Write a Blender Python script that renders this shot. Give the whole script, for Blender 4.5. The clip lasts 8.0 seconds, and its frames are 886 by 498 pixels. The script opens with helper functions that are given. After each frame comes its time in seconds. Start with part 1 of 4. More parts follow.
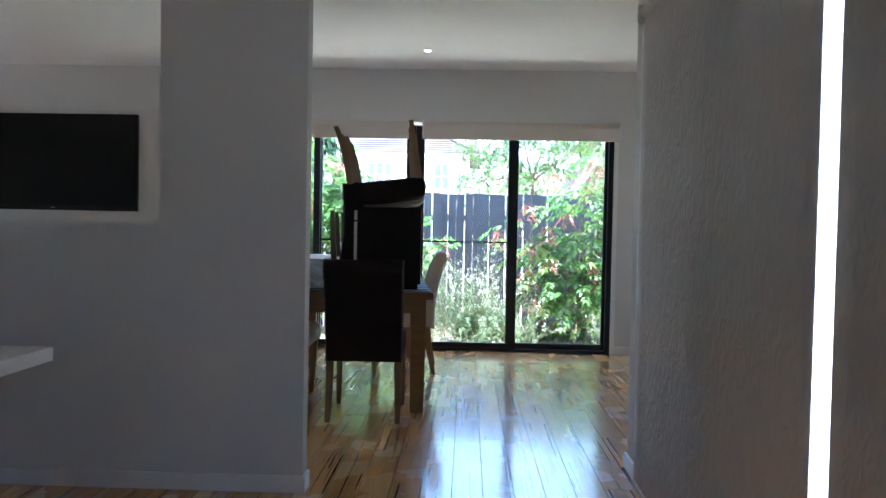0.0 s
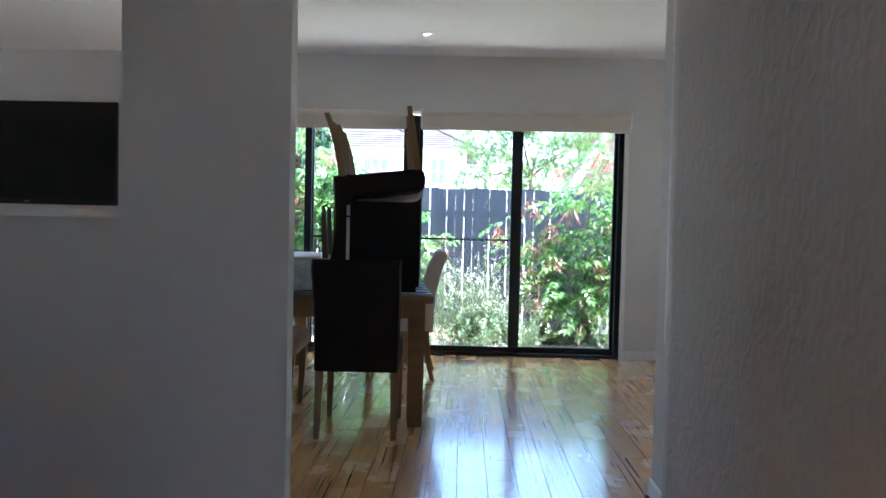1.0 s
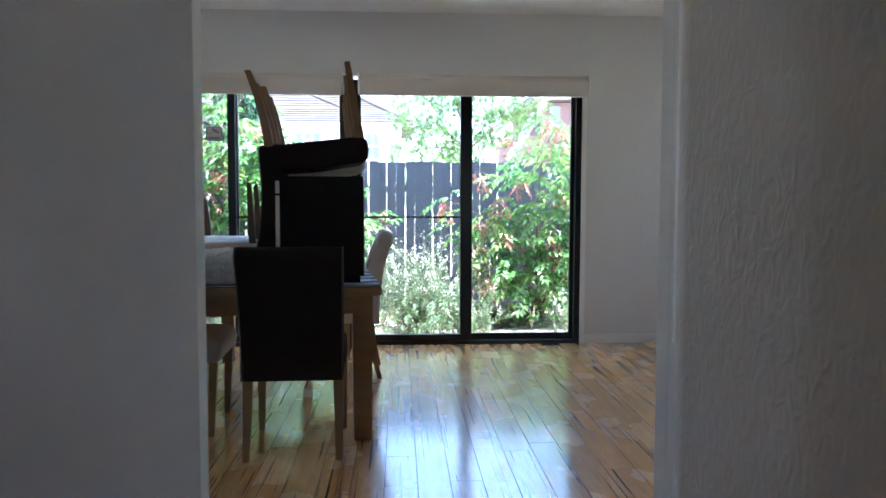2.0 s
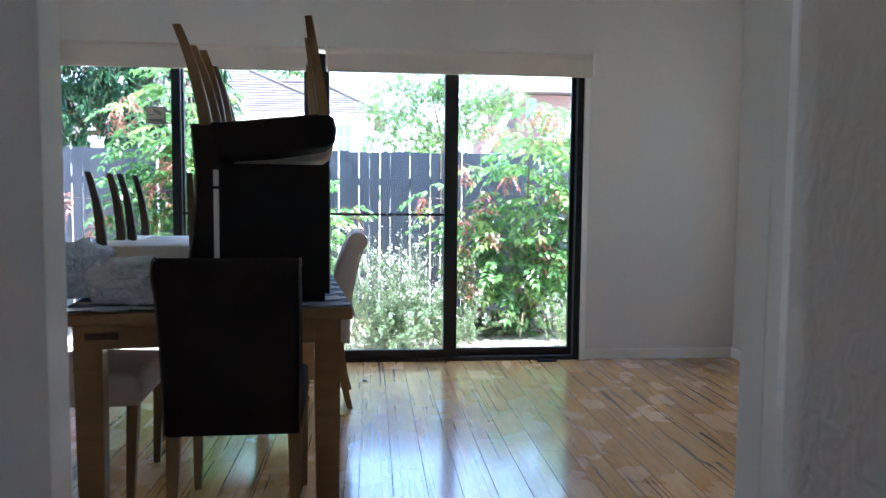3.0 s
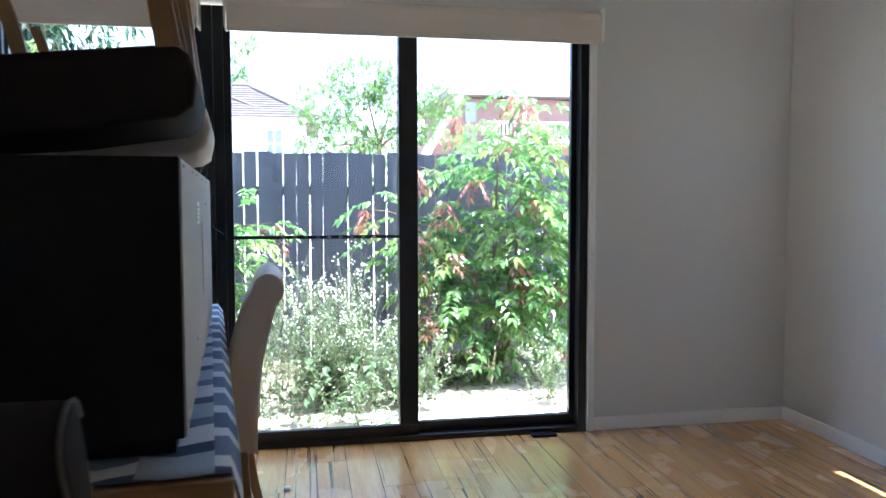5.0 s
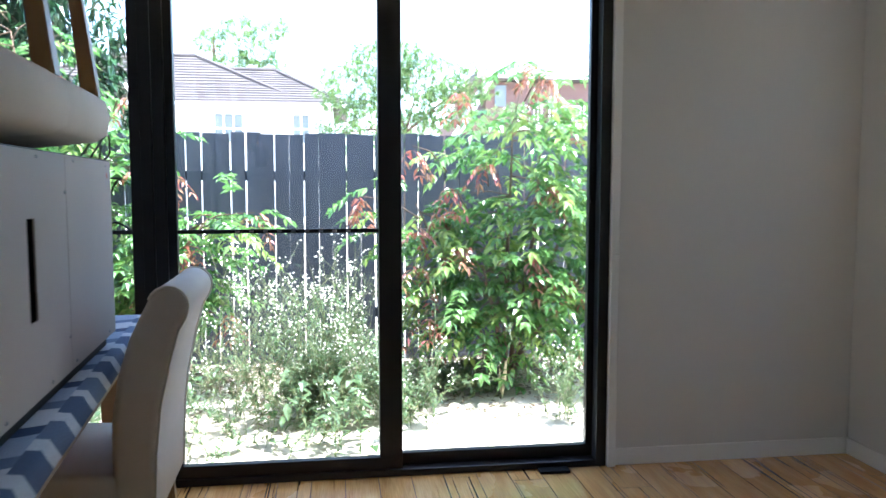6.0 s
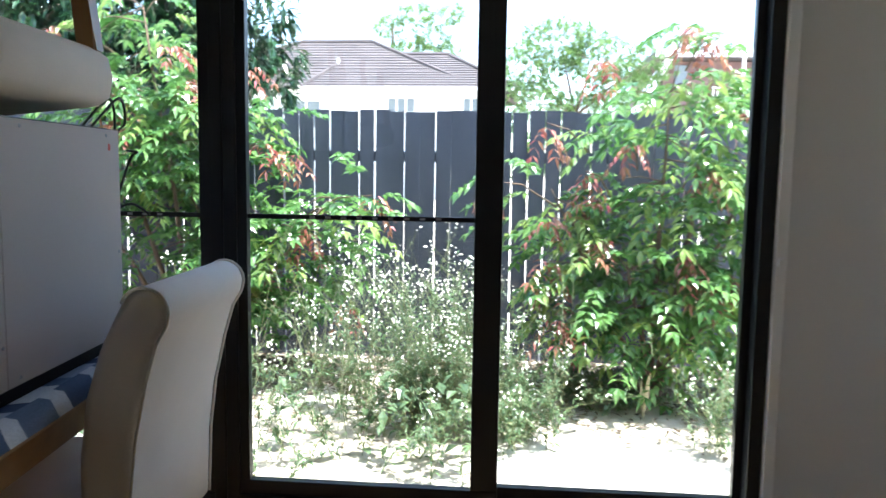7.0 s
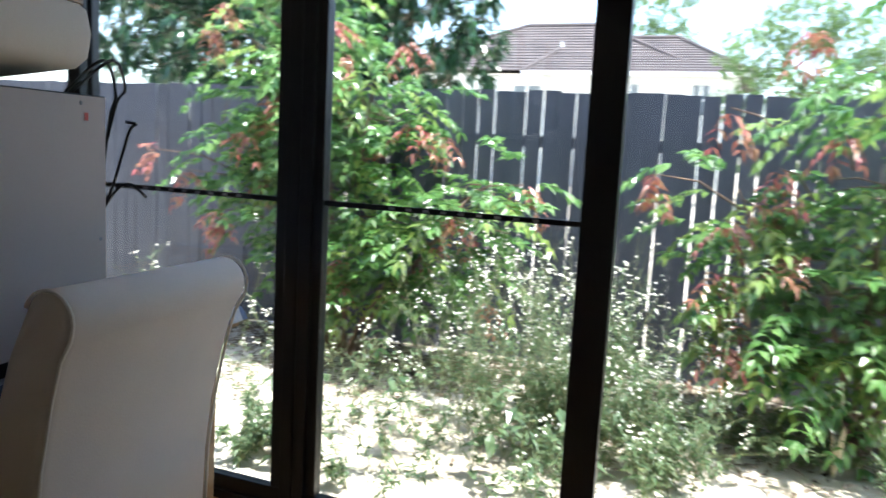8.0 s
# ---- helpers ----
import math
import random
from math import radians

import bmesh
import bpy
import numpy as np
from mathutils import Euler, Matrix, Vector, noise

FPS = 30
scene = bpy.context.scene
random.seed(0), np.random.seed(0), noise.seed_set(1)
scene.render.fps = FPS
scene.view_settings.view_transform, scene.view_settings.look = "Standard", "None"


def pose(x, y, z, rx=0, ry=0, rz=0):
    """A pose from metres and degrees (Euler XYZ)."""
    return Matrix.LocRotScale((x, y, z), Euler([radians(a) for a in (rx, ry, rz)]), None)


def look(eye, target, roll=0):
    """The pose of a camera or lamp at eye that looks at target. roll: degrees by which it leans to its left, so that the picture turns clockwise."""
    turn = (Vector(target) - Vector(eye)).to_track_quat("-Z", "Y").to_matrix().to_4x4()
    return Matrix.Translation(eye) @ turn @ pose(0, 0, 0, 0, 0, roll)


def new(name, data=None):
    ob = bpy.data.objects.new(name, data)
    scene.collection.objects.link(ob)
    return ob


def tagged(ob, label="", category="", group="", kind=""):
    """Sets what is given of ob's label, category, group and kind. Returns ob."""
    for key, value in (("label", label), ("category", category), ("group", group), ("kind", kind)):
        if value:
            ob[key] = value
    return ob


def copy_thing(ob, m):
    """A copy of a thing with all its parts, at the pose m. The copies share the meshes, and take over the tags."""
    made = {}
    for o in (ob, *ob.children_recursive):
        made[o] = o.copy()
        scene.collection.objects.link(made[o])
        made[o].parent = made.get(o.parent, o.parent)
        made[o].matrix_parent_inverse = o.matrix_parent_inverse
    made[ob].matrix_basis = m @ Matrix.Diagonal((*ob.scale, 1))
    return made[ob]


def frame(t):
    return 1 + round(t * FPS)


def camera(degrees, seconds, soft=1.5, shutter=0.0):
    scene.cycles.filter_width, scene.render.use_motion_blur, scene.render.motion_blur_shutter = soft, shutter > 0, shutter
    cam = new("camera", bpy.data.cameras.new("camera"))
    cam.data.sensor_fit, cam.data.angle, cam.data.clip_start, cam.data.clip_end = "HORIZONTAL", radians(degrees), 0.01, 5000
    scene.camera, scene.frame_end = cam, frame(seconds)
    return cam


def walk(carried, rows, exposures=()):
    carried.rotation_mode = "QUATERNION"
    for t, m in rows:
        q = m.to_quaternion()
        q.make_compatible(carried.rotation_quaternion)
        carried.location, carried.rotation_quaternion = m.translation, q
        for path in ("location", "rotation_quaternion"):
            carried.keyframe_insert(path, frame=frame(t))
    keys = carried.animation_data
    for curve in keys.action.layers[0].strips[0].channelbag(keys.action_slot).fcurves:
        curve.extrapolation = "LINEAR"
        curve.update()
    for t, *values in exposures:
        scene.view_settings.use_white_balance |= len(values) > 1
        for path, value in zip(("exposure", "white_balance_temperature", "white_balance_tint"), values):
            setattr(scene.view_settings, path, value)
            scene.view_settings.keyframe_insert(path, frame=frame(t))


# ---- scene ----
cam = camera(60.7, 8.0, shutter=0.4)
PATH = [
    (0, (0.047, -1.649, 1.16), (-0.018, 0.349, 1.105), 1.1),
    (0.5, (0.092, -1.468, 1.173), (0.04, 0.531, 1.125), 1.1),
    (1, (0.004, -1.229, 1.166), (-0.05, 0.769, 1.1), 1.3),
    (1.5, (-0.064, -0.947, 1.17), (-0.031, 1.05, 1.065), 0.7),
    (3, (-0.093, 0.234, 1.182), (0.097, 2.22, 1.036), 0.5),
    (3.5, (-0.117, 0.624, 1.194), (0.116, 2.604, 1.04), 1.0),
    (4, (-0.101, 1.026, 1.192), (0.213, 2.997, 1.061), 0.3),
    (4.5, (-0.084, 1.399, 1.199), (0.27, 3.364, 1.082), 0.2),
    (4.7, (-0.081, 1.555, 1.211), (0.285, 3.518, 1.091), -0.1),
    (5.8, (0.203, 2.282, 1.204), (0.495, 4.255, 1.048), 0.0),
    (6, (0.257, 2.404, 1.211), (0.529, 4.379, 1.048), 0.0),
    (6.5, (0.408, 2.681, 1.205), (0.492, 4.671, 1.023), -0.1),
    (7, (0.541, 2.942, 1.199), (0.363, 4.924, 0.994), 0.8),
    (7.5, (0.656, 3.216, 1.196), (0.316, 5.173, 0.967), 1.6),
    (8, (0.826, 3.484, 1.215), (0.096, 5.327, 0.955), 3.0),
]
# tone
EXPOSURES = [(0.0, 3.43, 5500, 14), (3.2, 3.47, 5500, 14), (4.5, 3.38, 5650, 16), (5.8, 3.15, 5800, 14), (7.0, 2.73, 6050, 13), (8.0, 2.38, 6250, 14)]
SKY_STRENGTH = 0.15
SUN_STRENGTH = 3.0
# added unseen opening behind the camera, sized to light the first room
BACK_FILL_X = (-2.75, -2.38)
BACK_FILL_LOW, BACK_FILL_TOP = 1.2, 2.1
# added unseen opening in the west wall, lets fill daylight into the dining room
WEST_FILL_Y = (4.15, 4.9)
walk(cam, [(t, look(eye, target, roll)) for t, eye, target, roll in PATH], EXPOSURES)

# world, sun and exposure
world = bpy.data.worlds.new("sky")
scene.world = world
world.use_nodes = True
wn = world.node_tree.nodes
wl = world.node_tree.links
sky = wn.new("ShaderNodeTexSky")
sky.sky_type = "NISHITA"
sky.sun_disc = False
sky.dust_density = 1.5
SUN_TO = Vector((0.25, -0.045, 0.92)).normalized()
sky.sun_elevation = math.asin(SUN_TO.z)
sky.sun_rotation = math.atan2(SUN_TO.x, SUN_TO.y)
wn["Background"].inputs["Strength"].default_value = SKY_STRENGTH
wl.new(sky.outputs["Color"], wn["Background"].inputs["Color"])
sun_data = bpy.data.lights.new("sun", "SUN")
sun_data.energy = SUN_STRENGTH
sun_data.angle = radians(0.53)
sun_data.color = (1.0, 0.97, 0.93)
sun = new("sun", sun_data)
sun.matrix_world = look(SUN_TO * 60, (0, 0, 0))


# ---------------------------------------------------------------- materials
def node_mat(name):
    m = bpy.data.materials.new(name)
    m.use_nodes = True
    nt = m.node_tree
    return m, nt, nt.nodes["Principled BSDF"]


def add_noise(nt, scale, detail=4.0, stretch=None, source="Object", shift=False):
    tc = nt.nodes.new("ShaderNodeTexCoord")
    mp = nt.nodes.new("ShaderNodeMapping")
    if stretch:
        mp.inputs["Scale"].default_value = stretch
    nt.links.new(tc.outputs[source], mp.inputs["Vector"])
    if shift:
        oi = nt.nodes.new("ShaderNodeObjectInfo")
        mul = nt.nodes.new("ShaderNodeMath")
        mul.operation = "MULTIPLY"
        mul.inputs[1].default_value = 57.0
        nt.links.new(oi.outputs["Random"], mul.inputs[0])
        comb = nt.nodes.new("ShaderNodeCombineXYZ")
        for k in range(3):
            nt.links.new(mul.outputs[0], comb.inputs[k])
        nt.links.new(comb.outputs[0], mp.inputs["Location"])
    n = nt.nodes.new("ShaderNodeTexNoise")
    n.inputs["Scale"].default_value = scale
    n.inputs["Detail"].default_value = detail
    nt.links.new(mp.outputs["Vector"], n.inputs["Vector"])
    return n


def ramp(nt, fac, stops):
    r = nt.nodes.new("ShaderNodeValToRGB")
    el = r.color_ramp.elements
    while len(el) < len(stops):
        el.new(0.5)
    for e, (p, c) in zip(el, stops):
        e.position = p
        e.color = (*c, 1.0)
    nt.links.new(fac, r.inputs["Fac"])
    return r


def add_bump(nt, bsdf, height, strength, distance=0.01):
    b = nt.nodes.new("ShaderNodeBump")
    b.inputs["Strength"].default_value = strength
    b.inputs["Distance"].default_value = distance
    nt.links.new(height, b.inputs["Height"])
    nt.links.new(b.outputs["Normal"], bsdf.inputs["Normal"])


def shade(c, k):
    return tuple(min(1.0, v * k) for v in c)


def surface(name, color, rough=0.6, vary=0.12, scale=6.0, fine=120.0, bump=0.15, metal=0.0, stretch=None, shift=False, spec=0.5):
    """A plain material with two scales of variation: broad stains and a fine grain."""
    m, nt, b = node_mat(name)
    big = add_noise(nt, scale, 5.0, stretch, shift=shift)
    small = add_noise(nt, fine, 3.0, stretch, shift=shift)
    mix = nt.nodes.new("ShaderNodeMath")
    mix.operation = "MULTIPLY_ADD"
    mix.inputs[1].default_value = 0.3
    nt.links.new(small.outputs["Fac"], mix.inputs[0])
    nt.links.new(big.outputs["Fac"], mix.inputs[2])
    r = ramp(nt, mix.outputs[0], [(0.35, shade(color, 1 - vary)), (0.95, shade(color, 1 + vary))])
    nt.links.new(r.outputs["Color"], b.inputs["Base Color"])
    b.inputs["Roughness"].default_value = rough
    b.inputs["Metallic"].default_value = metal
    b.inputs["Specular IOR Level"].default_value = spec
    if bump:
        add_bump(nt, b, small.outputs["Fac"], bump, 0.002)
    return m


def leaf_mat(name, colors, translucent=0.35):
    m, nt, b = node_mat(name)
    g = nt.nodes.new("ShaderNodeNewGeometry")
    n = len(colors)
    r = ramp(nt, g.outputs["Random Per Island"], [(k / max(1, n - 1), c) for k, c in enumerate(colors)])
    nt.links.new(r.outputs["Color"], b.inputs["Base Color"])
    b.inputs["Roughness"].default_value = 0.27
    b.inputs["Specular IOR Level"].default_value = 0.7
    tr = nt.nodes.new("ShaderNodeBsdfTranslucent")
    nt.links.new(r.outputs["Color"], tr.inputs["Color"])
    mx = nt.nodes.new("ShaderNodeMixShader")
    mx.inputs[0].default_value = translucent
    nt.links.new(b.outputs[0], mx.inputs[1])
    nt.links.new(tr.outputs[0], mx.inputs[2])
    nt.links.new(mx.outputs[0], nt.nodes["Material Output"].inputs["Surface"])
    return m


def glass_mat(name, tint=(0.93, 0.96, 0.95)):
    m = bpy.data.materials.new(name)
    m.use_nodes = True
    nt = m.node_tree
    nt.nodes.remove(nt.nodes["Principled BSDF"])
    t = nt.nodes.new("ShaderNodeBsdfTransparent")
    t.inputs["Color"].default_value = (*tint, 1)
    g = nt.nodes.new("ShaderNodeBsdfGlossy")
    g.inputs["Roughness"].default_value = 0.02
    f = nt.nodes.new("ShaderNodeLayerWeight")
    f.inputs["Blend"].default_value = 0.5
    pw = nt.nodes.new("ShaderNodeMath")
    pw.operation = "POWER"
    pw.inputs[1].default_value = 5.0
    ma = nt.nodes.new("ShaderNodeMath")
    ma.operation = "MULTIPLY_ADD"
    ma.inputs[1].default_value = 0.9
    ma.inputs[2].default_value = 0.035
    nt.links.new(f.outputs["Facing"], pw.inputs[0])
    nt.links.new(pw.outputs[0], ma.inputs[0])
    mx = nt.nodes.new("ShaderNodeMixShader")
    nt.links.new(ma.outputs[0], mx.inputs[0])
    nt.links.new(t.outputs[0], mx.inputs[1])
    nt.links.new(g.outputs[0], mx.inputs[2])
    nt.links.new(mx.outputs[0], nt.nodes["Material Output"].inputs["Surface"])
    return m


def floor_mat():
    m, nt, b = node_mat("strand_bamboo")
    tone = add_noise(nt, 3.0, 4.0, (8.0, 0.7, 1.0), shift=True)
    fine = add_noise(nt, 30.0, 5.0, (9.0, 0.35, 1.0), shift=True)
    streak = add_noise(nt, 4.6, 2.0, (15.0, 0.20, 1.0), shift=True)
    base = ramp(nt, tone.outputs["Fac"], [(0.3, (0.68, 0.34, 0.105)), (0.5, (0.79, 0.435, 0.145)), (0.72, (0.87, 0.52, 0.195))])
    grain = ramp(nt, fine.outputs["Fac"], [(0.35, (0.80, 0.75, 0.70)), (0.65, (1.0, 1.0, 1.0))])
    dark = ramp(nt, streak.outputs["Fac"], [(0.625, (1, 1, 1)), (0.66, (0.30, 0.18, 0.10)), (0.70, (0.12, 0.07, 0.04))])
    oi = nt.nodes.new("ShaderNodeObjectInfo")
    rnd = ramp(nt, oi.outputs["Random"], [(0.0, (0.955, 0.945, 0.935)), (1.0, (1.02, 1.015, 1.0))])
    out = base.outputs["Color"]
    for extra in (grain, dark, rnd):
        mx = nt.nodes.new("ShaderNodeMixRGB")
        mx.blend_type = "MULTIPLY"
        mx.inputs[0].default_value = 1.0
        nt.links.new(out, mx.inputs[1])
        nt.links.new(extra.outputs["Color"], mx.inputs[2])
        out = mx.outputs[0]
    nt.links.new(out, b.inputs["Base Color"])
    wear = add_noise(nt, 2.2, 4.0, source="Object", shift=True)
    rr = nt.nodes.new("ShaderNodeMapRange")
    rr.inputs["To Min"].default_value = 0.24
    rr.inputs["To Max"].default_value = 0.30
    nt.links.new(wear.outputs["Fac"], rr.inputs["Value"])
    nt.links.new(rr.outputs[0], b.inputs["Roughness"])
    b.inputs["Coat Weight"].default_value = 1.0
    b.inputs["Coat IOR"].default_value = 1.6
    b.inputs["Coat Roughness"].default_value = 0.12
    add_bump(nt, b, fine.outputs["Fac"], 0.06, 0.002)
    return m


def chevron_mat():
    """Woven cloth with offset columns of bands in navy, white and grey blue."""
    m, nt, b = node_mat("chevron_cloth")
    tc = nt.nodes.new("ShaderNodeTexCoord")
    sep = nt.nodes.new("ShaderNodeSeparateXYZ")
    nt.links.new(tc.outputs["Object"], sep.inputs[0])

    def mth(op, a, k):
        n = nt.nodes.new("ShaderNodeMath")
        n.operation = op
        nt.links.new(a, n.inputs[0])
        if isinstance(k, (int, float)):
            n.inputs[1].default_value = k
        else:
            nt.links.new(k, n.inputs[1])
        return n.outputs[0]

    xs = mth("MULTIPLY", mth("ADD", sep.outputs["X"], 6.03), 1 / 0.125)
    col_odd = mth("MODULO", mth("FLOOR", xs, 0.0), 2.0)
    wob = add_noise(nt, 9.0, 2.0)
    arch = mth("MULTIPLY", mth("PINGPONG", mth("ADD", sep.outputs["X"], 6.03), 0.0625), 0.35)
    v = mth("ADD", mth("ADD", sep.outputs["Y"], arch), mth("MULTIPLY", wob.outputs["Fac"], 0.022))
    v = mth("ADD", v, mth("MULTIPLY", col_odd, 0.085))
    f = mth("FRACT", mth("MULTIPLY", mth("ADD", v, 40.0), 1 / 0.34), 0.0)
    navy, slate, pale, white = (0.045, 0.075, 0.16), (0.15, 0.20, 0.31), (0.42, 0.48, 0.62), (0.72, 0.74, 0.78)
    even = ramp(nt, f, [(0.0, slate), (0.33, white), (0.5, (0.085, 0.125, 0.225)), (0.83, white)])
    odd = ramp(nt, f, [(0.0, pale), (0.33, navy), (0.5, white), (0.83, slate)])
    even.color_ramp.interpolation = odd.color_ramp.interpolation = "CONSTANT"
    col = nt.nodes.new("ShaderNodeMixRGB")
    nt.links.new(col_odd, col.inputs[0])
    nt.links.new(even.outputs["Color"], col.inputs[1])
    nt.links.new(odd.outputs["Color"], col.inputs[2])
    weave = add_noise(nt, 260.0, 2.0)
    mx = nt.nodes.new("ShaderNodeMixRGB")
    mx.blend_type = "MULTIPLY"
    mx.inputs[0].default_value = 0.5
    nt.links.new(col.outputs[0], mx.inputs[1])
    nt.links.new(weave.outputs["Fac"], mx.inputs[2])
    nt.links.new(mx.outputs[0], b.inputs["Base Color"])
    b.inputs["Roughness"].default_value = 0.9
    add_bump(nt, b, weave.outputs["Fac"], 0.3, 0.002)
    return m


def blind_mat(name, color, leaf=True, through_light=0.0):
    m, nt, b = node_mat(name)
    pat = add_noise(nt, 17.0, 1.2, (1.0, 1.0, 0.7))
    pat.inputs["Distortion"].default_value = 1.6
    weave = add_noise(nt, 300.0, 2.0)
    broad = add_noise(nt, 1.2, 3.0)
    r = ramp(nt, broad.outputs["Fac"], [(0.3, shade(color, 0.97)), (0.7, shade(color, 1.03))])
    nt.links.new(r.outputs["Color"], b.inputs["Base Color"])
    rr = ramp(nt, pat.outputs["Fac"], [(0.45, (0.7, 0.7, 0.7)), (0.6, (0.5, 0.5, 0.5))])
    nt.links.new(rr.outputs["Color"], b.inputs["Roughness"])
    add_bump(nt, b, pat.outputs["Fac"] if leaf else weave.outputs["Fac"], 0.8 if leaf else 0.2, 0.008 if leaf else 0.002)
    if through_light:
        tr = nt.nodes.new("ShaderNodeBsdfTranslucent")
        tr.inputs["Color"].default_value = (*color, 1)
        mx = nt.nodes.new("ShaderNodeMixShader")
        mx.inputs[0].default_value = through_light
        nt.links.new(b.outputs[0], mx.inputs[1])
        nt.links.new(tr.outputs[0], mx.inputs[2])
        nt.links.new(mx.outputs[0], nt.nodes["Material Output"].inputs["Surface"])
    return m


def ground_mat():
    m, nt, b = node_mat("sandy_ground")
    big = add_noise(nt, 0.9, 6.0)
    mid = add_noise(nt, 9.0, 6.0)
    fine = add_noise(nt, 60.0, 4.0)
    c1 = ramp(nt, mid.outputs["Fac"], [(0.35, (0.60, 0.53, 0.42)), (0.62, (0.78, 0.72, 0.61))])
    c2 = ramp(nt, big.outputs["Fac"], [(0.42, (0.75, 0.72, 0.66)), (0.6, (1, 1, 1))])
    mx = nt.nodes.new("ShaderNodeMixRGB")
    mx.blend_type = "MULTIPLY"
    mx.inputs[0].default_value = 1.0
    nt.links.new(c1.outputs["Color"], mx.inputs[1])
    nt.links.new(c2.outputs["Color"], mx.inputs[2])
    nt.links.new(mx.outputs[0], b.inputs["Base Color"])
    b.inputs["Roughness"].default_value = 0.95
    add_bump(nt, b, fine.outputs["Fac"], 0.5, 0.02)
    return m


def glow_mat(name, color, power):
    m, nt, b = node_mat(name)
    b.inputs["Emission Color"].default_value = (*color, 1)
    b.inputs["Emission Strength"].default_value = power
    return m


M_WALL = surface("painted_plaster", (0.71, 0.695, 0.67), 0.62, 0.02, 1.3, 90, 0.10)
M_WALL_OUT = surface("render_wall", (0.7, 0.66, 0.6), 0.85, 0.06, 2.0, 60, 0.3)
M_CEIL = surface("ceiling_paint", (0.86, 0.86, 0.85), 0.75, 0.02, 1.0, 80, 0.05)
M_TRIM = surface("gloss_white_trim", (0.86, 0.85, 0.83), 0.35, 0.02, 3.0, 60, 0.03)
M_FLOOR = floor_mat()
M_SUB = surface("subfloor", (0.12, 0.08, 0.05), 0.9)
M_BLACK = surface("black_aluminium", (0.012, 0.012, 0.014), 0.38, 0.2, 5.0, 200, 0.05, spec=0.4)
M_GLASS = glass_mat("door_glass")
M_BLIND = blind_mat("cream_blind", (0.70, 0.62, 0.55), leaf=False)
M_BLIND_G = blind_mat("grey_blind", (0.57, 0.525, 0.49), leaf=True)
M_BLIND_W = blind_mat("taupe_blind", (0.60, 0.57, 0.50), leaf=False, through_light=0.12)
M_DARKCHAIR = surface("brown_fabric", (0.020, 0.015, 0.0138), 0.8, 0.2, 5.0, 240, 0.3, spec=0.2)
M_CREAM = surface("cream_fabric", (0.64, 0.57, 0.50), 0.8, 0.07, 5.0, 260, 0.25, spec=0.3)
M_PIPING = surface("cream_piping", (0.70, 0.65, 0.58), 0.7, 0.05)
M_PIPING_D = surface("brown_piping", (0.09, 0.07, 0.06), 0.7, 0.05)
M_OAK = surface("oak_wood", (0.29, 0.165, 0.07), 0.45, 0.25, 4.0, 60, 0.1, stretch=(6, 6, 0.5), shift=True)
M_TABLEWOOD = surface("table_oak", (0.29, 0.155, 0.062), 0.4, 0.22, 4.0, 50, 0.1, stretch=(0.6, 6, 6))
M_DARKLEG = surface("dark_stained_leg", (0.10, 0.055, 0.028), 0.45, 0.25, 4.0, 60, 0.1, stretch=(6, 6, 0.5))
M_CHEVRON = chevron_mat()
M_CABBLACK = surface("black_laminate", (0.006, 0.006, 0.006), 0.6, 0.2, 4.0, 150, 0.03, spec=0.25)
M_CABWHITE = surface("white_laminate", (0.68, 0.665, 0.65), 0.35, 0.03, 3.0, 80, 0.02)
M_CABBACK = surface("hardboard_back", (0.41, 0.345, 0.31), 0.6, 0.05, 3.0, 150, 0.1)
M_METAL = surface("screw_steel", (0.25, 0.25, 0.25), 0.35, 0.1, metal=0.9)
M_PAPER = surface("paper_label", (0.8, 0.8, 0.78), 0.7, 0.02)
M_INK = surface("grey_ink", (0.25, 0.25, 0.27), 0.7, 0.05)
M_STICKER = surface("sticker_film", (0.62, 0.58, 0.5), 0.5, 0.05)
M_RED = surface("red_mark", (0.5, 0.06, 0.04), 0.6, 0.05)
M_CABLE = surface("black_cable", (0.012, 0.012, 0.012), 0.5, 0.1)
M_RUBBER = surface("black_rubber", (0.01, 0.01, 0.01), 0.95, 0.2, spec=0.1)
M_SCREEN = surface("tv_screen", (0.010, 0.011, 0.010), 0.12, 0.1, 2.0, 50, 0.0)
M_TVFRAME = surface("tv_bezel", (0.012, 0.012, 0.014), 0.25, 0.1)
M_BENCH = surface("white_benchtop", (0.80, 0.79, 0.76), 0.3, 0.03, 2.0, 90, 0.02)
M_GROUND = ground_mat()
M_PATIO = surface("pale_concrete", (0.66, 0.65, 0.62), 0.85, 0.08, 2.0, 40, 0.2)
M_FENCE = surface("charcoal_paling", (0.060, 0.066, 0.085), 0.75, 0.3, 3.0, 40, 0.4, stretch=(3, 3, 0.4), shift=True)
M_FENCERAIL = surface("charcoal_rail", (0.05, 0.055, 0.07), 0.8, 0.2)
M_BARK = surface("bark", (0.16, 0.10, 0.065), 0.9, 0.3, 10.0, 60, 0.6)
M_LEAF_G = leaf_mat("bush_leaf", [(0.06, 0.16, 0.045), (0.12, 0.27, 0.065), (0.21, 0.37, 0.11), (0.08, 0.20, 0.06)], 0.45)
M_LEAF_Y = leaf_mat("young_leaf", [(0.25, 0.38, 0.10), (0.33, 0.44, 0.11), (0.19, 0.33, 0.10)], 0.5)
M_LEAF_R = leaf_mat("red_leaf", [(0.38, 0.13, 0.09), (0.46, 0.25, 0.13), (0.50, 0.12, 0.13), (0.28, 0.13, 0.07), (0.52, 0.20, 0.17)])
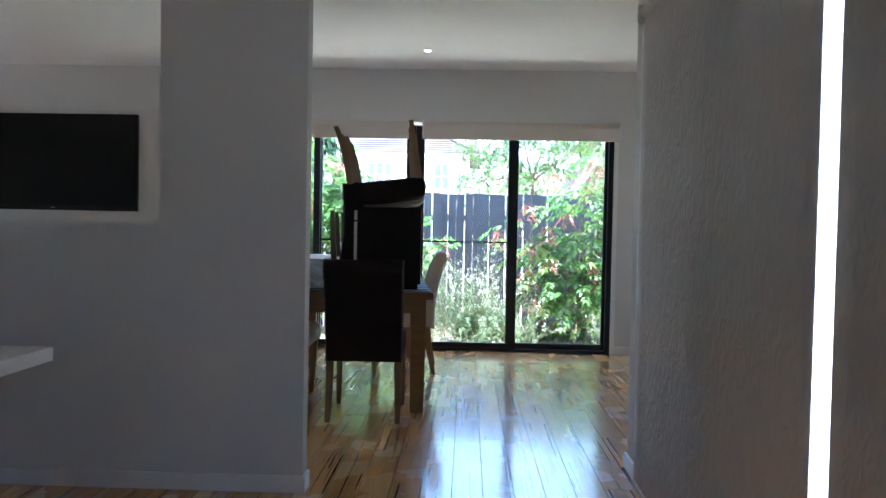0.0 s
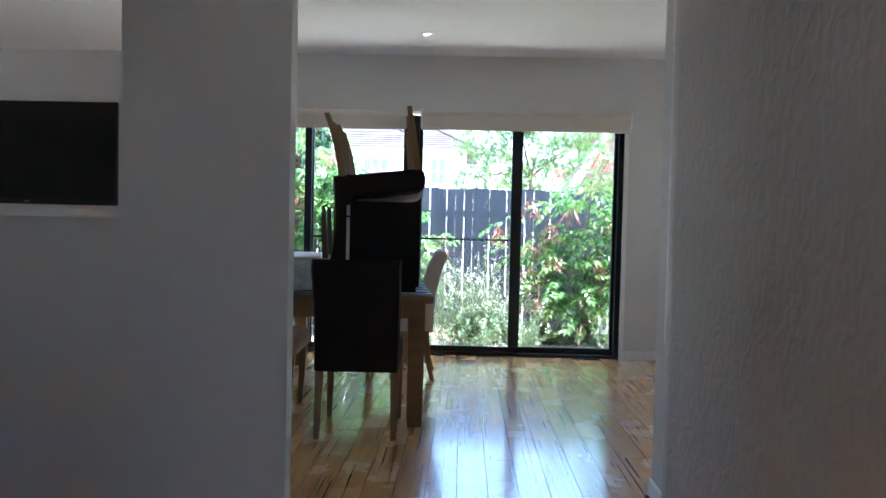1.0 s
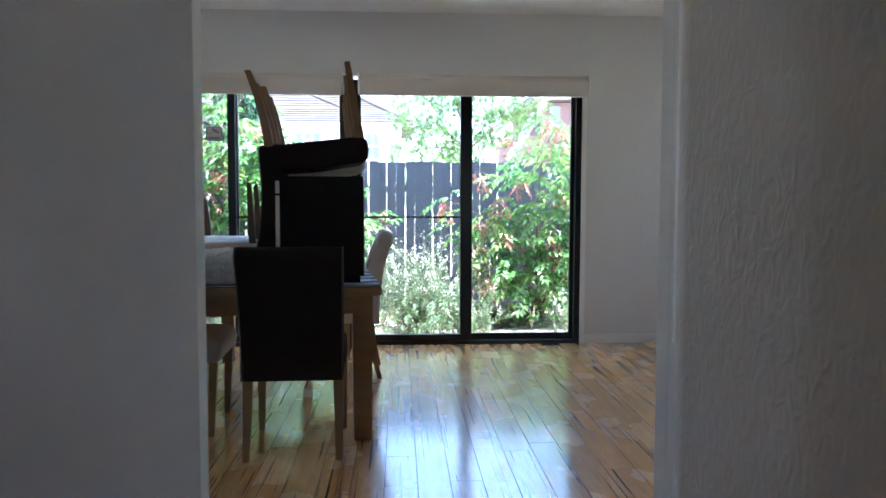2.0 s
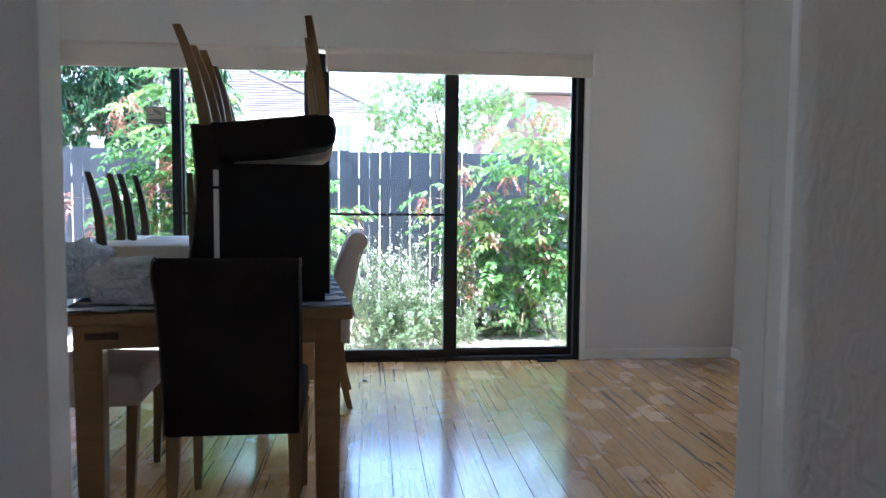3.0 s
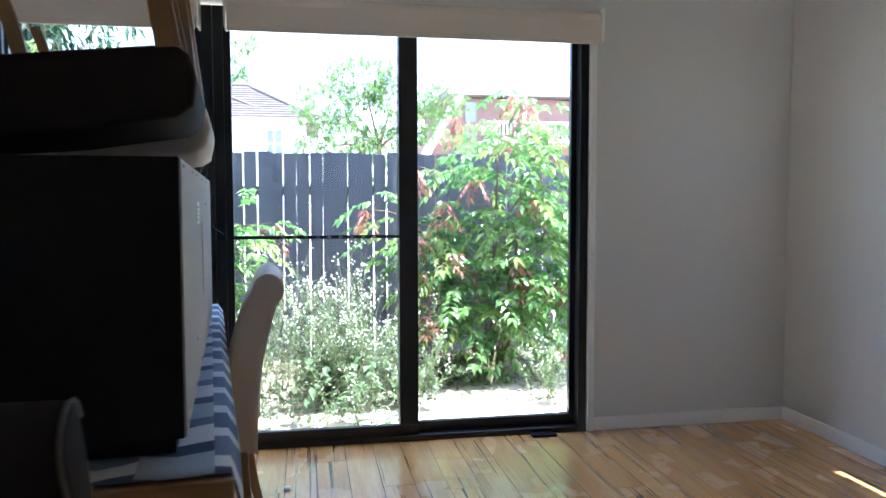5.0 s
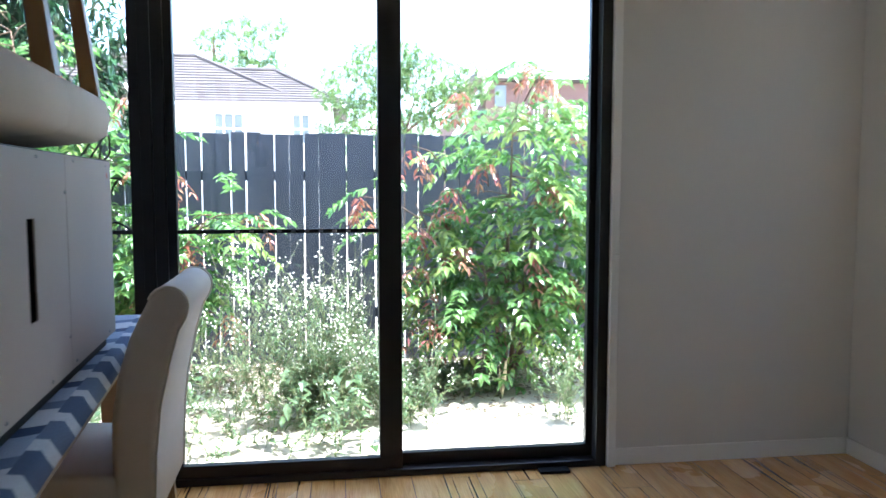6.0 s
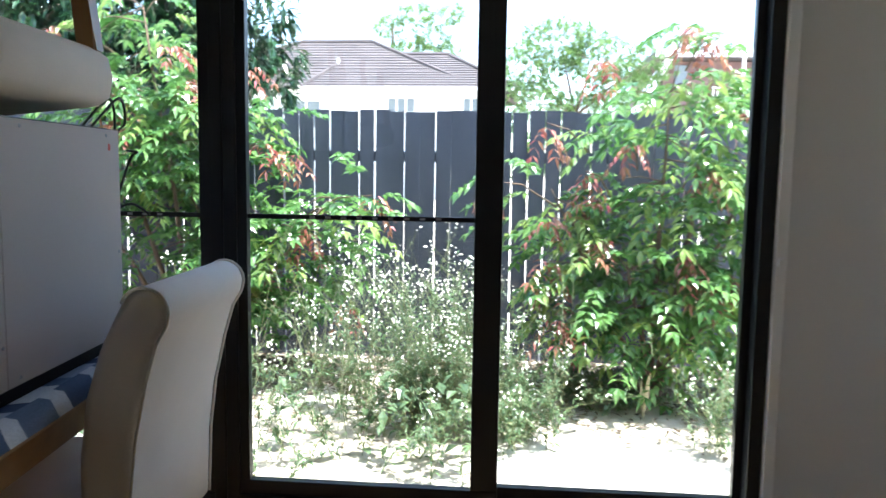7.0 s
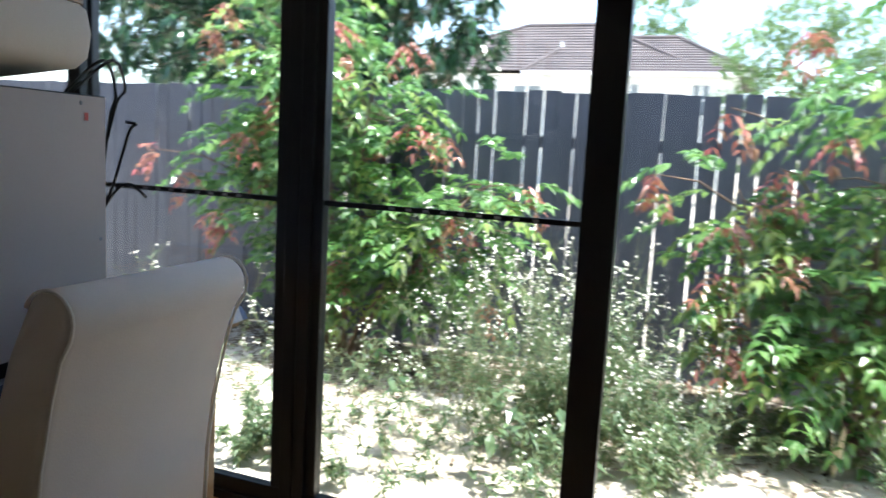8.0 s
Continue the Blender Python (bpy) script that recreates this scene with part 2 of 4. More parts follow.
M_MANGO = leaf_mat("dark_tree_leaf", [(0.012, 0.045, 0.018), (0.022, 0.07, 0.026), (0.04, 0.11, 0.04)], 0.15)
M_PALE = leaf_mat("pale_tree_leaf", [(0.15, 0.26, 0.08), (0.21, 0.33, 0.11), (0.12, 0.22, 0.08)], 0.45)
M_WEED = leaf_mat("weed_leaf", [(0.11, 0.19, 0.085), (0.19, 0.28, 0.14), (0.08, 0.14, 0.06), (0.24, 0.29, 0.14)], 0.45)
M_STEM = surface("weed_stem", (0.22, 0.24, 0.12), 0.8, 0.2)
M_FLOWER = surface("white_flower", (0.80, 0.78, 0.66), 0.7, 0.1)
M_LITTER = leaf_mat("leaf_litter", [(0.14, 0.10, 0.07), (0.26, 0.20, 0.15), (0.09, 0.07, 0.05)], 0.1)
M_DRY = surface("dry_leaf", (0.62, 0.52, 0.33), 0.8, 0.12)
M_HOUSE = surface("cream_weatherboard", (0.74, 0.76, 0.73), 0.8, 0.05, 1.0, 30, 0.1)
M_ROOF = surface("terracotta_tile", (0.105, 0.085, 0.08), 0.85, 0.3, 1.2, 14, 0.4)
M_REDHOUSE = surface("brown_brick", (0.19, 0.11, 0.10), 0.85, 0.15, 1.5, 20, 0.3)
M_HWIN = surface("dark_window", (0.19, 0.22, 0.24), 0.15, 0.1)
M_PLASTIC = leaf_mat("plastic_wrap", [(0.72, 0.74, 0.78), (0.80, 0.82, 0.85)], 0.35)
M_LAMP = glow_mat("lamp_glow", (1.0, 0.97, 0.92), 4.0)


# ---------------------------------------------------------------- mesh helpers
def finish(name, bm, material, parent=None, label="", smooth=False):
    me = bpy.data.meshes.new(name)
    bm.normal_update()
    bm.to_mesh(me)
    bm.free()
    if isinstance(material, (list, tuple)):
        for mm in material:
            me.materials.append(mm)
    else:
        me.materials.append(material)
    if smooth:
        for p in me.polygons:
            p.use_smooth = True
    ob = new(name, me)
    if parent is not None:
        ob.parent = parent
    if label:
        ob["label"] = label
    return ob


def part(name, bm, material, parent, label="", smooth=False):
    return finish(name, bm, material, parent, label, smooth)


def thing(name, m, label, category, group="", kind=""):
    e = new(name)
    e.empty_display_size = 0.1
    e.matrix_basis = m
    return tagged(e, label, category, group, kind)


def box_bm(x0, x1, y0, y1, z0, z1, bevel=0.0, bm=None, seg=2):
    own = bm is None
    b2 = bmesh.new()
    bmesh.ops.create_cube(b2, size=1.0)
    for v in b2.verts:
        v.co = Vector((x0 + (v.co.x + 0.5) * (x1 - x0), y0 + (v.co.y + 0.5) * (y1 - y0), z0 + (v.co.z + 0.5) * (z1 - z0)))
    if bevel:
        bmesh.ops.bevel(b2, geom=b2.edges[:], offset=bevel, segments=seg, affect="EDGES", profile=0.6)
    if own:
        return b2
    me = bpy.data.meshes.new("tmp")
    b2.to_mesh(me)
    b2.free()
    bm.from_mesh(me)
    bpy.data.meshes.remove(me)
    return bm


def tube_bm(points, radii, sides=8, bm=None, caps=True):
    """A tapered tube along points."""
    bm = bm or bmesh.new()
    pts = [Vector(p) for p in points]
    rings = []
    for i, p in enumerate(pts):
        d = (pts[min(i + 1, len(pts) - 1)] - pts[max(i - 1, 0)]).normalized()
        a = d.orthogonal().normalized() if i == 0 else (prev - d * prev.dot(d)).normalized()
        prev = a
        c = d.cross(a)
        r = radii[i] if isinstance(radii, (list, tuple)) else radii
        rings.append([bm.verts.new(p + r * (math.cos(2 * math.pi * k / sides) * a + math.sin(2 * math.pi * k / sides) * c)) for k in range(sides)])
    for r0, r1 in zip(rings, rings[1:]):
        for k in range(sides):
            bm.faces.new((r0[k], r0[(k + 1) % sides], r1[(k + 1) % sides], r1[k]))
    if caps:
        bm.faces.new(rings[0][::-1])
        bm.faces.new(rings[-1])
    return bm


def square_leg_bm(top, bottom, w0, w1, mid=None, bevel=0.005):
    """A tapered square leg from top to bottom; mid bows it."""
    pts = [Vector(top), Vector(mid) if mid else (Vector(top) + Vector(bottom)) / 2, Vector(bottom)]
    ws = [w0, (w0 + w1) / 2, w1]
    bm = bmesh.new()
    rings = []
    n = 6
    for i in range(n + 1):
        t = i / n
        p = pts[0] * (1 - t) ** 2 + 2 * pts[1] * t * (1 - t) + pts[2] * t * t
        w = w0 + (w1 - w0) * t
        rings.append([bm.verts.new(p + Vector((sx * w / 2, sy * w / 2, 0))) for sx, sy in ((-1, -1), (1, -1), (1, 1), (-1, 1))])
    for r0, r1 in zip(rings, rings[1:]):
        for k in range(4):
            bm.faces.new((r0[k], r1[k], r1[(k + 1) % 4], r0[(k + 1) % 4]))
    bm.faces.new(rings[0])
    bm.faces.new(rings[-1][::-1])
    long_edges = [e for e in bm.edges if abs((e.verts[0].co - e.verts[1].co).normalized().z) > 0.6]
    bmesh.ops.bevel(bm, geom=long_edges, offset=bevel, segments=2, affect="EDGES")
    bmesh.ops.recalc_face_normals(bm, faces=bm.faces[:])
    return bm


def profile_bm(prof, x0, x1, bevel=0.0, slices=1):
    """A closed (y, z) outline pulled from x0 to x1."""
    bm = bmesh.new()
    a = [bm.verts.new((x0, y, z)) for y, z in prof]
    b = [bm.verts.new((x1, y, z)) for y, z in prof]
    f0 = bm.faces.new(a)
    f1 = bm.faces.new(b[::-1])
    n = len(prof)
    for k in range(n):
        bm.faces.new((a[k], b[k], b[(k + 1) % n], a[(k + 1) % n]))
    bmesh.ops.recalc_face_normals(bm, faces=bm.faces[:])
    if bevel:
        bmesh.ops.bevel(bm, geom=list(f0.edges) + list(f1.edges), offset=bevel, segments=3, affect="EDGES", profile=0.6)
    return bm


def mesh_from(name, verts, faces, material, parent=None, label="", mats=None, smooth=False):
    me = bpy.data.meshes.new(name)
    me.from_pydata(verts, [], faces)
    for mm in (material if isinstance(material, (list, tuple)) else [material]):
        me.materials.append(mm)
    if mats is not None:
        me.polygons.foreach_set("material_index", mats)
    if smooth:
        me.polygons.foreach_set("use_smooth", [True] * len(me.polygons))
    me.update()
    ob = new(name, me)
    if parent is not None:
        ob.parent = parent
    if label:
        ob["label"] = label
    return ob


def struct(name, bm, material, label, category, smooth=False):
    return tagged(finish(name, bm, material, None, "", smooth), label, category, "", "structure")


# ---------------------------------------------------------------- structure
CEIL = 2.65
DOOR_Y = 5.5
RIGHT_X = 2.55
LEFT_X = -7.4
BACK_Y = -4.6
SIDE_X = 0.85        # wall with the long blinds
SIDE_END = 2.07
PART_Y = 1.586       # partition with the pass-through
D_L, D_R, D_TOP = -2.36, 1.397, 2.12

bm = bmesh.new()
box_bm(D_R + 0.035, RIGHT_X + 0.17, DOOR_Y, DOOR_Y + 0.2, -0.2, CEIL + 0.2, bm=bm)
box_bm(LEFT_X - 0.2, D_L - 0.035, DOOR_Y, DOOR_Y + 0.2, -0.2, CEIL + 0.2, bm=bm)
box_bm(D_L - 0.035, D_R + 0.035, DOOR_Y, DOOR_Y + 0.2, D_TOP + 0.035, CEIL + 0.2, bm=bm)
struct("wall_north", bm, M_WALL, "white painted plaster wall around the glass doors", "wall")

W_Y0, W_Y1, W_Z0, W_Z1 = 2.75, 4.665, 0.885, 2.12
bm = bmesh.new()
box_bm(RIGHT_X, RIGHT_X + 0.17, W_Y1, DOOR_Y - 0.002, -0.2, CEIL + 0.2, bm=bm)
box_bm(RIGHT_X, RIGHT_X + 0.17, SIDE_END - 0.1, W_Y0, -0.2, CEIL + 0.2, bm=bm)
box_bm(RIGHT_X, RIGHT_X + 0.17, W_Y0, W_Y1, -0.2, W_Z0 - 0.02, bm=bm)
box_bm(RIGHT_X, RIGHT_X + 0.17, W_Y0, W_Y1, W_Z1, CEIL + 0.2, bm=bm)
struct("wall_east", bm, M_WALL, "white painted wall with a high blind-covered window", "wall")

bm = box_bm(SIDE_X, RIGHT_X - 0.002, SIDE_END - 0.12, SIDE_END, -0.2, CEIL + 0.2, bevel=0.004)
struct("wall_return", bm, M_WALL, "white return wall of the dining room", "wall")
S_Y0, S_Y1 = -1.95, 1.70
bm = bmesh.new()
box_bm(SIDE_X, SIDE_X + 0.12, S_Y1, SIDE_END - 0.122, -0.2, CEIL + 0.2, bm=bm)
box_bm(SIDE_X, SIDE_X + 0.12, BACK_Y - 0.1, S_Y0, -0.2, CEIL + 0.2, bm=bm)
box_bm(SIDE_X, SIDE_X + 0.12, S_Y0, S_Y1, 2.2, CEIL + 0.2, bm=bm)
struct("wall_side", bm, M_WALL, "white wall behind the long roller blinds", "wall")

OPEN_X = -1.29
bm = bmesh.new()
box_bm(OPEN_X, -0.65, PART_Y, PART_Y + 0.09, 1.162, CEIL + 0.1, bm=bm)
box_bm(LEFT_X, -0.65, PART_Y, PART_Y + 0.09, -0.05, 1.162, bm=bm)
bmesh.ops.remove_doubles(bm, verts=bm.verts[:], dist=0.0005)
struct("wall_partition", bm, M_WALL, "white partition wall with a pass-through opening", "wall")

# west wall, with the added fill-light opening
WF0, WF1 = WEST_FILL_Y
bm = bmesh.new()
box_bm(LEFT_X - 0.2, LEFT_X, BACK_Y - 0.2, WF0, -0.2, CEIL + 0.2, bm=bm)
box_bm(LEFT_X - 0.2, LEFT_X, WF1, DOOR_Y - 0.002, -0.2, CEIL + 0.2, bm=bm)
box_bm(LEFT_X - 0.2, LEFT_X, WF0, WF1, 2.2, CEIL + 0.2, bm=bm)
box_bm(LEFT_X - 0.2, LEFT_X, WF0, WF1, -0.2, 0.1, bm=bm)
struct("wall_west", bm, M_WALL, "white painted wall with an added unseen opening for fill light", "wall")
# south wall, pierced only by the added fill-light opening
bm = bmesh.new()
BF0, BF1 = BACK_FILL_X
box_bm(LEFT_X, BF0, BACK_Y - 0.2, BACK_Y, -0.2, CEIL + 0.2, bm=bm)
box_bm(BF1, SIDE_X - 0.002, BACK_Y - 0.2, BACK_Y, -0.2, CEIL + 0.2, bm=bm)
box_bm(BF0, BF1, BACK_Y - 0.2, BACK_Y, BACK_FILL_TOP, CEIL + 0.2, bm=bm)
box_bm(BF0, BF1, BACK_Y - 0.2, BACK_Y, -0.2, BACK_FILL_LOW, bm=bm)
struct("wall_south", bm, M_WALL, "plain white wall with an added unseen opening for fill light", "wall")

bm = bmesh.new()
box_bm(LEFT_X - 0.2, RIGHT_X + 0.17, SIDE_END - 0.12, DOOR_Y + 0.2, CEIL, CEIL + 0.18, bm=bm)
box_bm(LEFT_X - 0.2, SIDE_X + 0.12, BACK_Y - 0.2, SIDE_END - 0.121, CEIL, CEIL + 0.18, bm=bm)
struct("ceiling", bm, M_CEIL, "flat white painted plasterboard ceiling", "ceiling")

bm = bmesh.new()
box_bm(LEFT_X, SIDE_X, BACK_Y, DOOR_Y + 0.02, -0.16, -0.0145, bm=bm)
box_bm(SIDE_X, RIGHT_X, SIDE_END, DOOR_Y + 0.02, -0.16, -0.0145, bm=bm)
floor = struct("floor", bm, M_SUB, "golden strand bamboo plank floor with dark streaks", "floor")

# skirting boards
def skirting(x0, x1, y0, y1):
    b = box_bm(x0, x1, y0, y1, 0.0, 0.075, bevel=0.004)
    struct("baseboard", b, M_TRIM, "low white painted skirting board", "skirting")


skirting(D_R + 0.043, RIGHT_X - 0.014, DOOR_Y - 0.014, DOOR_Y)
skirting(RIGHT_X - 0.014, RIGHT_X, SIDE_END, DOOR_Y)
skirting(LEFT_X, D_L - 0.045, DOOR_Y - 0.014, DOOR_Y)
skirting(LEFT_X, -0.636, PART_Y - 0.014, PART_Y)
skirting(-0.65, -0.636, PART_Y, PART_Y + 0.09)
skirting(SIDE_X - 0.014, SIDE_X, S_Y1 + 0.02, SIDE_END + 0.014)
skirting(SIDE_X, RIGHT_X - 0.014, SIDE_END, SIDE_END + 0.014)
# white reveal beside the door frame
b = box_bm(D_R, D_R + 0.035, DOOR_Y - 0.004, DOOR_Y + 0.2, 0, D_TOP + 0.035, bevel=0.002)
struct("trim", b, M_TRIM, "white timber reveal beside the glass door", "trim")
b = box_bm(D_L - 0.035, D_L, DOOR_Y - 0.004, DOOR_Y + 0.2, 0, D_TOP + 0.035, bevel=0.002)
struct("trim", b, M_TRIM, "white timber reveal beside the glass door", "trim")


# ---------------------------------------------------------------- glass doors
def sliding_door(name, x0, x1, meet0, meet1, strip0, right_front, label):
    d = thing(name, pose(0, 0, 0), label, "sliding door", "", "structure")
    yf = DOOR_Y - 0.012
    fw = 0.045
    def bar(nm, a0, a1, y0, y1, z0, z1, lab=""):
        return part(nm, box_bm(a0, a1, y0, y1, z0, z1, 0.003), M_BLACK, d, lab)
    bar("frame_jamb", x0, x0 + fw, yf, yf + 0.11, 0, D_TOP)
    bar("frame_jamb", x1 - fw, x1, yf, yf + 0.11, 0, D_TOP)
    bar("frame_sill", x0 + fw, x1 - fw, yf, yf + 0.11, 0.0, 0.03)
    bar("frame_head", x0 + fw, x1 - fw, yf, yf + 0.11, D_TOP - 0.04, D_TOP)
    # leaf behind and leaf in front
    for k, (a0, a1, yy) in enumerate(((x0 + fw, meet1, yf + (0.055 if right_front else 0.012)), (meet0, x1 - fw, yf + (0.012 if right_front else 0.055)))):
        leaf = bar("door_leaf", a0, a1, yy, yy + 0.035, 0.031, 0.082)
        part("leaf_rail", box_bm(a0, a1, yy, yy + 0.035, D_TOP - 0.09, D_TOP - 0.041, 0.003), M_BLACK, leaf)
        s0, s1 = (0.034, meet1 - meet0) if k == 0 else (meet1 - meet0 - 0.012, 0.042 if right_front else 0.03)
        part("leaf_stile", box_bm(a0, a0 + s0, yy, yy + 0.035, 0.082, D_TOP - 0.09, 0.003), M_BLACK, leaf)
        part("leaf_stile", box_bm(a1 - s1, a1, yy, yy + 0.035, 0.082, D_TOP - 0.09, 0.003), M_BLACK, leaf)
        g = part("pane", box_bm(a0 + s0, a1 - s1, yy + 0.015, yy + 0.021, 0.082, D_TOP - 0.09), M_GLASS, leaf)
        g.visible_shadow = False
        if k == (0 if strip0 else 1):
            st = part("safety_strip", box_bm(a0 + s0, a1 - s1, yy + 0.008, yy + 0.0145, 1.026, 1.042), M_BLACK, leaf, "thin black safety strip with pale marks")
            mark = bmesh.new()
            mid = a0 + s0 + (a1 - a0) * 0.24
            for q in range(9):
                box_bm(mid + q * 0.055, mid + q * 0.055 + 0.018, yy + 0.0055, yy + 0.0078, 1.030, 1.038, bm=mark)
            part("strip_mark", mark, M_INK, leaf)
    return d


right_door = sliding_door("door_1", -0.455, D_R, 0.418, 0.512, True, False, "black aluminium sliding glass door to the garden")
left_door = sliding_door("door_2", D_L, -0.458, -1.425, -1.352, False, True, "black aluminium sliding glass door with a small sticker")
struct("door_architrave", box_bm(D_R + 0.002, D_R + 0.038, DOOR_Y - 0.032, DOOR_Y + 0.09, 0.0, D_TOP, 0.003), M_TRIM, "narrow white trim beside the sliding door", "trim")
# added out of view: blocks sun at the blind's side gap, leaving one floor strip
struct("eave", box_bm(RIGHT_X + 0.172, RIGHT_X + 0.402, SIDE_END, DOOR_Y + 0.3, 2.5, 2.62, 0.004), M_TRIM, "unseen added sun blocker over the high window", "eave")
b = box_bm(1.09, 1.22, 5.425, 5.485, 0.0, 0.012, 0.003)
tagged(finish("door_stop", b, M_RUBBER), "flat black stop plate at the door track", "door stop")
st = thing("security_sticker", pose(0, 0, 0), "small square security sticker on the glass", "sticker")
for nm, bx in (("border", (-1.60, -1.476, 1.742, 1.748)), ("border", (-1.60, -1.476, 1.637, 1.643)), ("border", (-1.60, -1.594, 1.643, 1.742)), ("border", (-1.482, -1.476, 1.643, 1.742))):
    part(nm, box_bm(bx[0], bx[1], 5.5525, 5.5545, bx[2], bx[3]), M_INK, st)
part("face", box_bm(-1.594, -1.482, 5.5550, 5.5562, 1.643, 1.742), M_STICKER, st, "pale film face")
bar = part("symbol", box_bm(-0.028, 0.028, 0, 0.002, -0.012, 0.012, 0.0008), M_INK, st)
bar.matrix_basis = pose(-1.528, 5.5525, 1.715, 0, 25, 0)
part("symbol", box_bm(-1.588, -1.552, 5.5525, 5.5545, 1.694, 1.700), M_INK, st)
part("lettering", box_bm(-1.585, -1.495, 5.5525, 5.5545, 1.65, 1.668), M_INK, st)


# ---------------------------------------------------------------- roller blinds over the doors
def rolled_blind(x0, x1, label):
    r = thing("roller_blind", pose(0, 0, 0), label, "roller blind", "blinds over the doors")
    cx, cz = DOOR_Y - 0.055, 2.105
    bm = bmesh.new()
    prof = [(cx + 0.05 * math.sin(a), cz + 0.05 * math.cos(a)) for a in [math.pi * 2 * k / 20 for k in range(20)]]
    part("roll", profile_bm(prof, x0 + 0.012, x1 - 0.012), M_BLIND, r, "", True)
    part("fabric", box_bm(x0 + 0.014, x1 - 0.014, cx - 0.051, cx - 0.049, 2.0, cz), M_BLIND, r)
    part("bottom_rail", box_bm(x0 + 0.014, x1 - 0.014, cx - 0.058, cx - 0.042, 1.985, 2.008, 0.004), M_BLIND, r)
    for s in (x0, x1 - 0.01):
        part("bracket", box_bm(s, s + 0.01, cx - 0.056, DOOR_Y - 0.001, 2.0, 2.165, 0.003), M_TRIM, r, "white metal bracket")
    return r


rb = rolled_blind(-0.395, 1.44, "cream roller blind rolled up above the glass door")
lb = rolled_blind(-2.42, -0.505, "cream roller blind rolled up above the glass door")
# bead chain of the right blind and its holder
def bead_chain(parent, x, y, z0, z1, gap=0.013):
    bm = tube_bm([(x, y, z0), (x, y, z1)], 0.0011, 6)
    tube_bm([(x, y + gap, z0), (x, y + gap, z1)], 0.0011, 6, bm)
    tube_bm([(x, y, z0), (x, y + gap / 2, z0 - 0.012), (x, y + gap, z0)], 0.0011, 6, bm)
    return part("bead_chain", bm, M_TRIM, parent, "white bead chain")


bead_chain(rb, 1.434, DOOR_Y - 0.03, 0.92, 2.06)
part("chain_holder", box_bm(1.405, 1.432, DOOR_Y - 0.045, DOOR_Y - 0.004, 0.905, 0.93, 0.004), M_TRIM, rb)


# ---------------------------------------------------------------- window in the east wall
w = thing("window_1", pose(0, 0, 0), "white framed window behind a lowered taupe blind", "window", "", "structure")
xg = RIGHT_X + 0.09
for nm, a in (("window_frame", (W_Y0, W_Y0 + 0.04, W_Z0, W_Z1)), ("window_frame", (W_Y1 - 0.006, W_Y1, W_Z0, W_Z1)), ("window_frame", (W_Y0 + 0.04, W_Y1 - 0.006, W_Z0, W_Z0 + 0.006)), ("window_frame", (W_Y0 + 0.04, W_Y1 - 0.006, W_Z1 - 0.04, W_Z1))):
    part(nm, box_bm(xg - 0.02, xg + 0.03, *a, 0.001), M_TRIM, w)
g = part("pane", box_bm(xg, xg + 0.005, W_Y0 + 0.04, W_Y1 - 0.006, W_Z0 + 0.006, W_Z1 - 0.04), M_GLASS, w)
g.visible_shadow = False
part("window_sill", box_bm(RIGHT_X - 0.008, RIGHT_X + 0.17, W_Y0 - 0.03, W_Y1 + 0.02, W_Z0 - 0.038, W_Z0 - 0.001, 0.004), M_TRIM, w, "white painted sill")
part("architrave", box_bm(RIGHT_X - 0.008, RIGHT_X, W_Y1 + 0.001, W_Y1 + 0.02, W_Z0 - 0.001, W_Z1 + 0.02, 0.002), M_TRIM, w)
r = thing("roller_blind", pose(0, 0, 0), "lowered taupe roller blind in the high window", "roller blind")
part("fabric", box_bm(RIGHT_X - 0.032, RIGHT_X - 0.030, W_Y0 + 0.015, W_Y1 - 0.060, W_Z0 + 0.03, W_Z1 + 0.03), M_BLIND_W, r)
part("bottom_rail", box_bm(RIGHT_X - 0.038, RIGHT_X - 0.026, W_Y0 + 0.015, W_Y1 - 0.060, W_Z0 + 0.016, W_Z0 + 0.034, 0.003), M_BLIND_W, r)
rollob = part("roll", profile_bm([(0.03 * math.cos(k * math.pi / 8), 0.03 * math.sin(k * math.pi / 8)) for k in range(16)], W_Y0 + 0.01, W_Y1 - 0.065), M_BLIND_W, r, "", True)
rollob.matrix_basis = Matrix.Translation((RIGHT_X - 0.032, 0, W_Z1 + 0.03)) @ Matrix(((0, 1, 0, 0), (1, 0, 0, 0), (0, 0, 1, 0), (0, 0, 0, 1)))

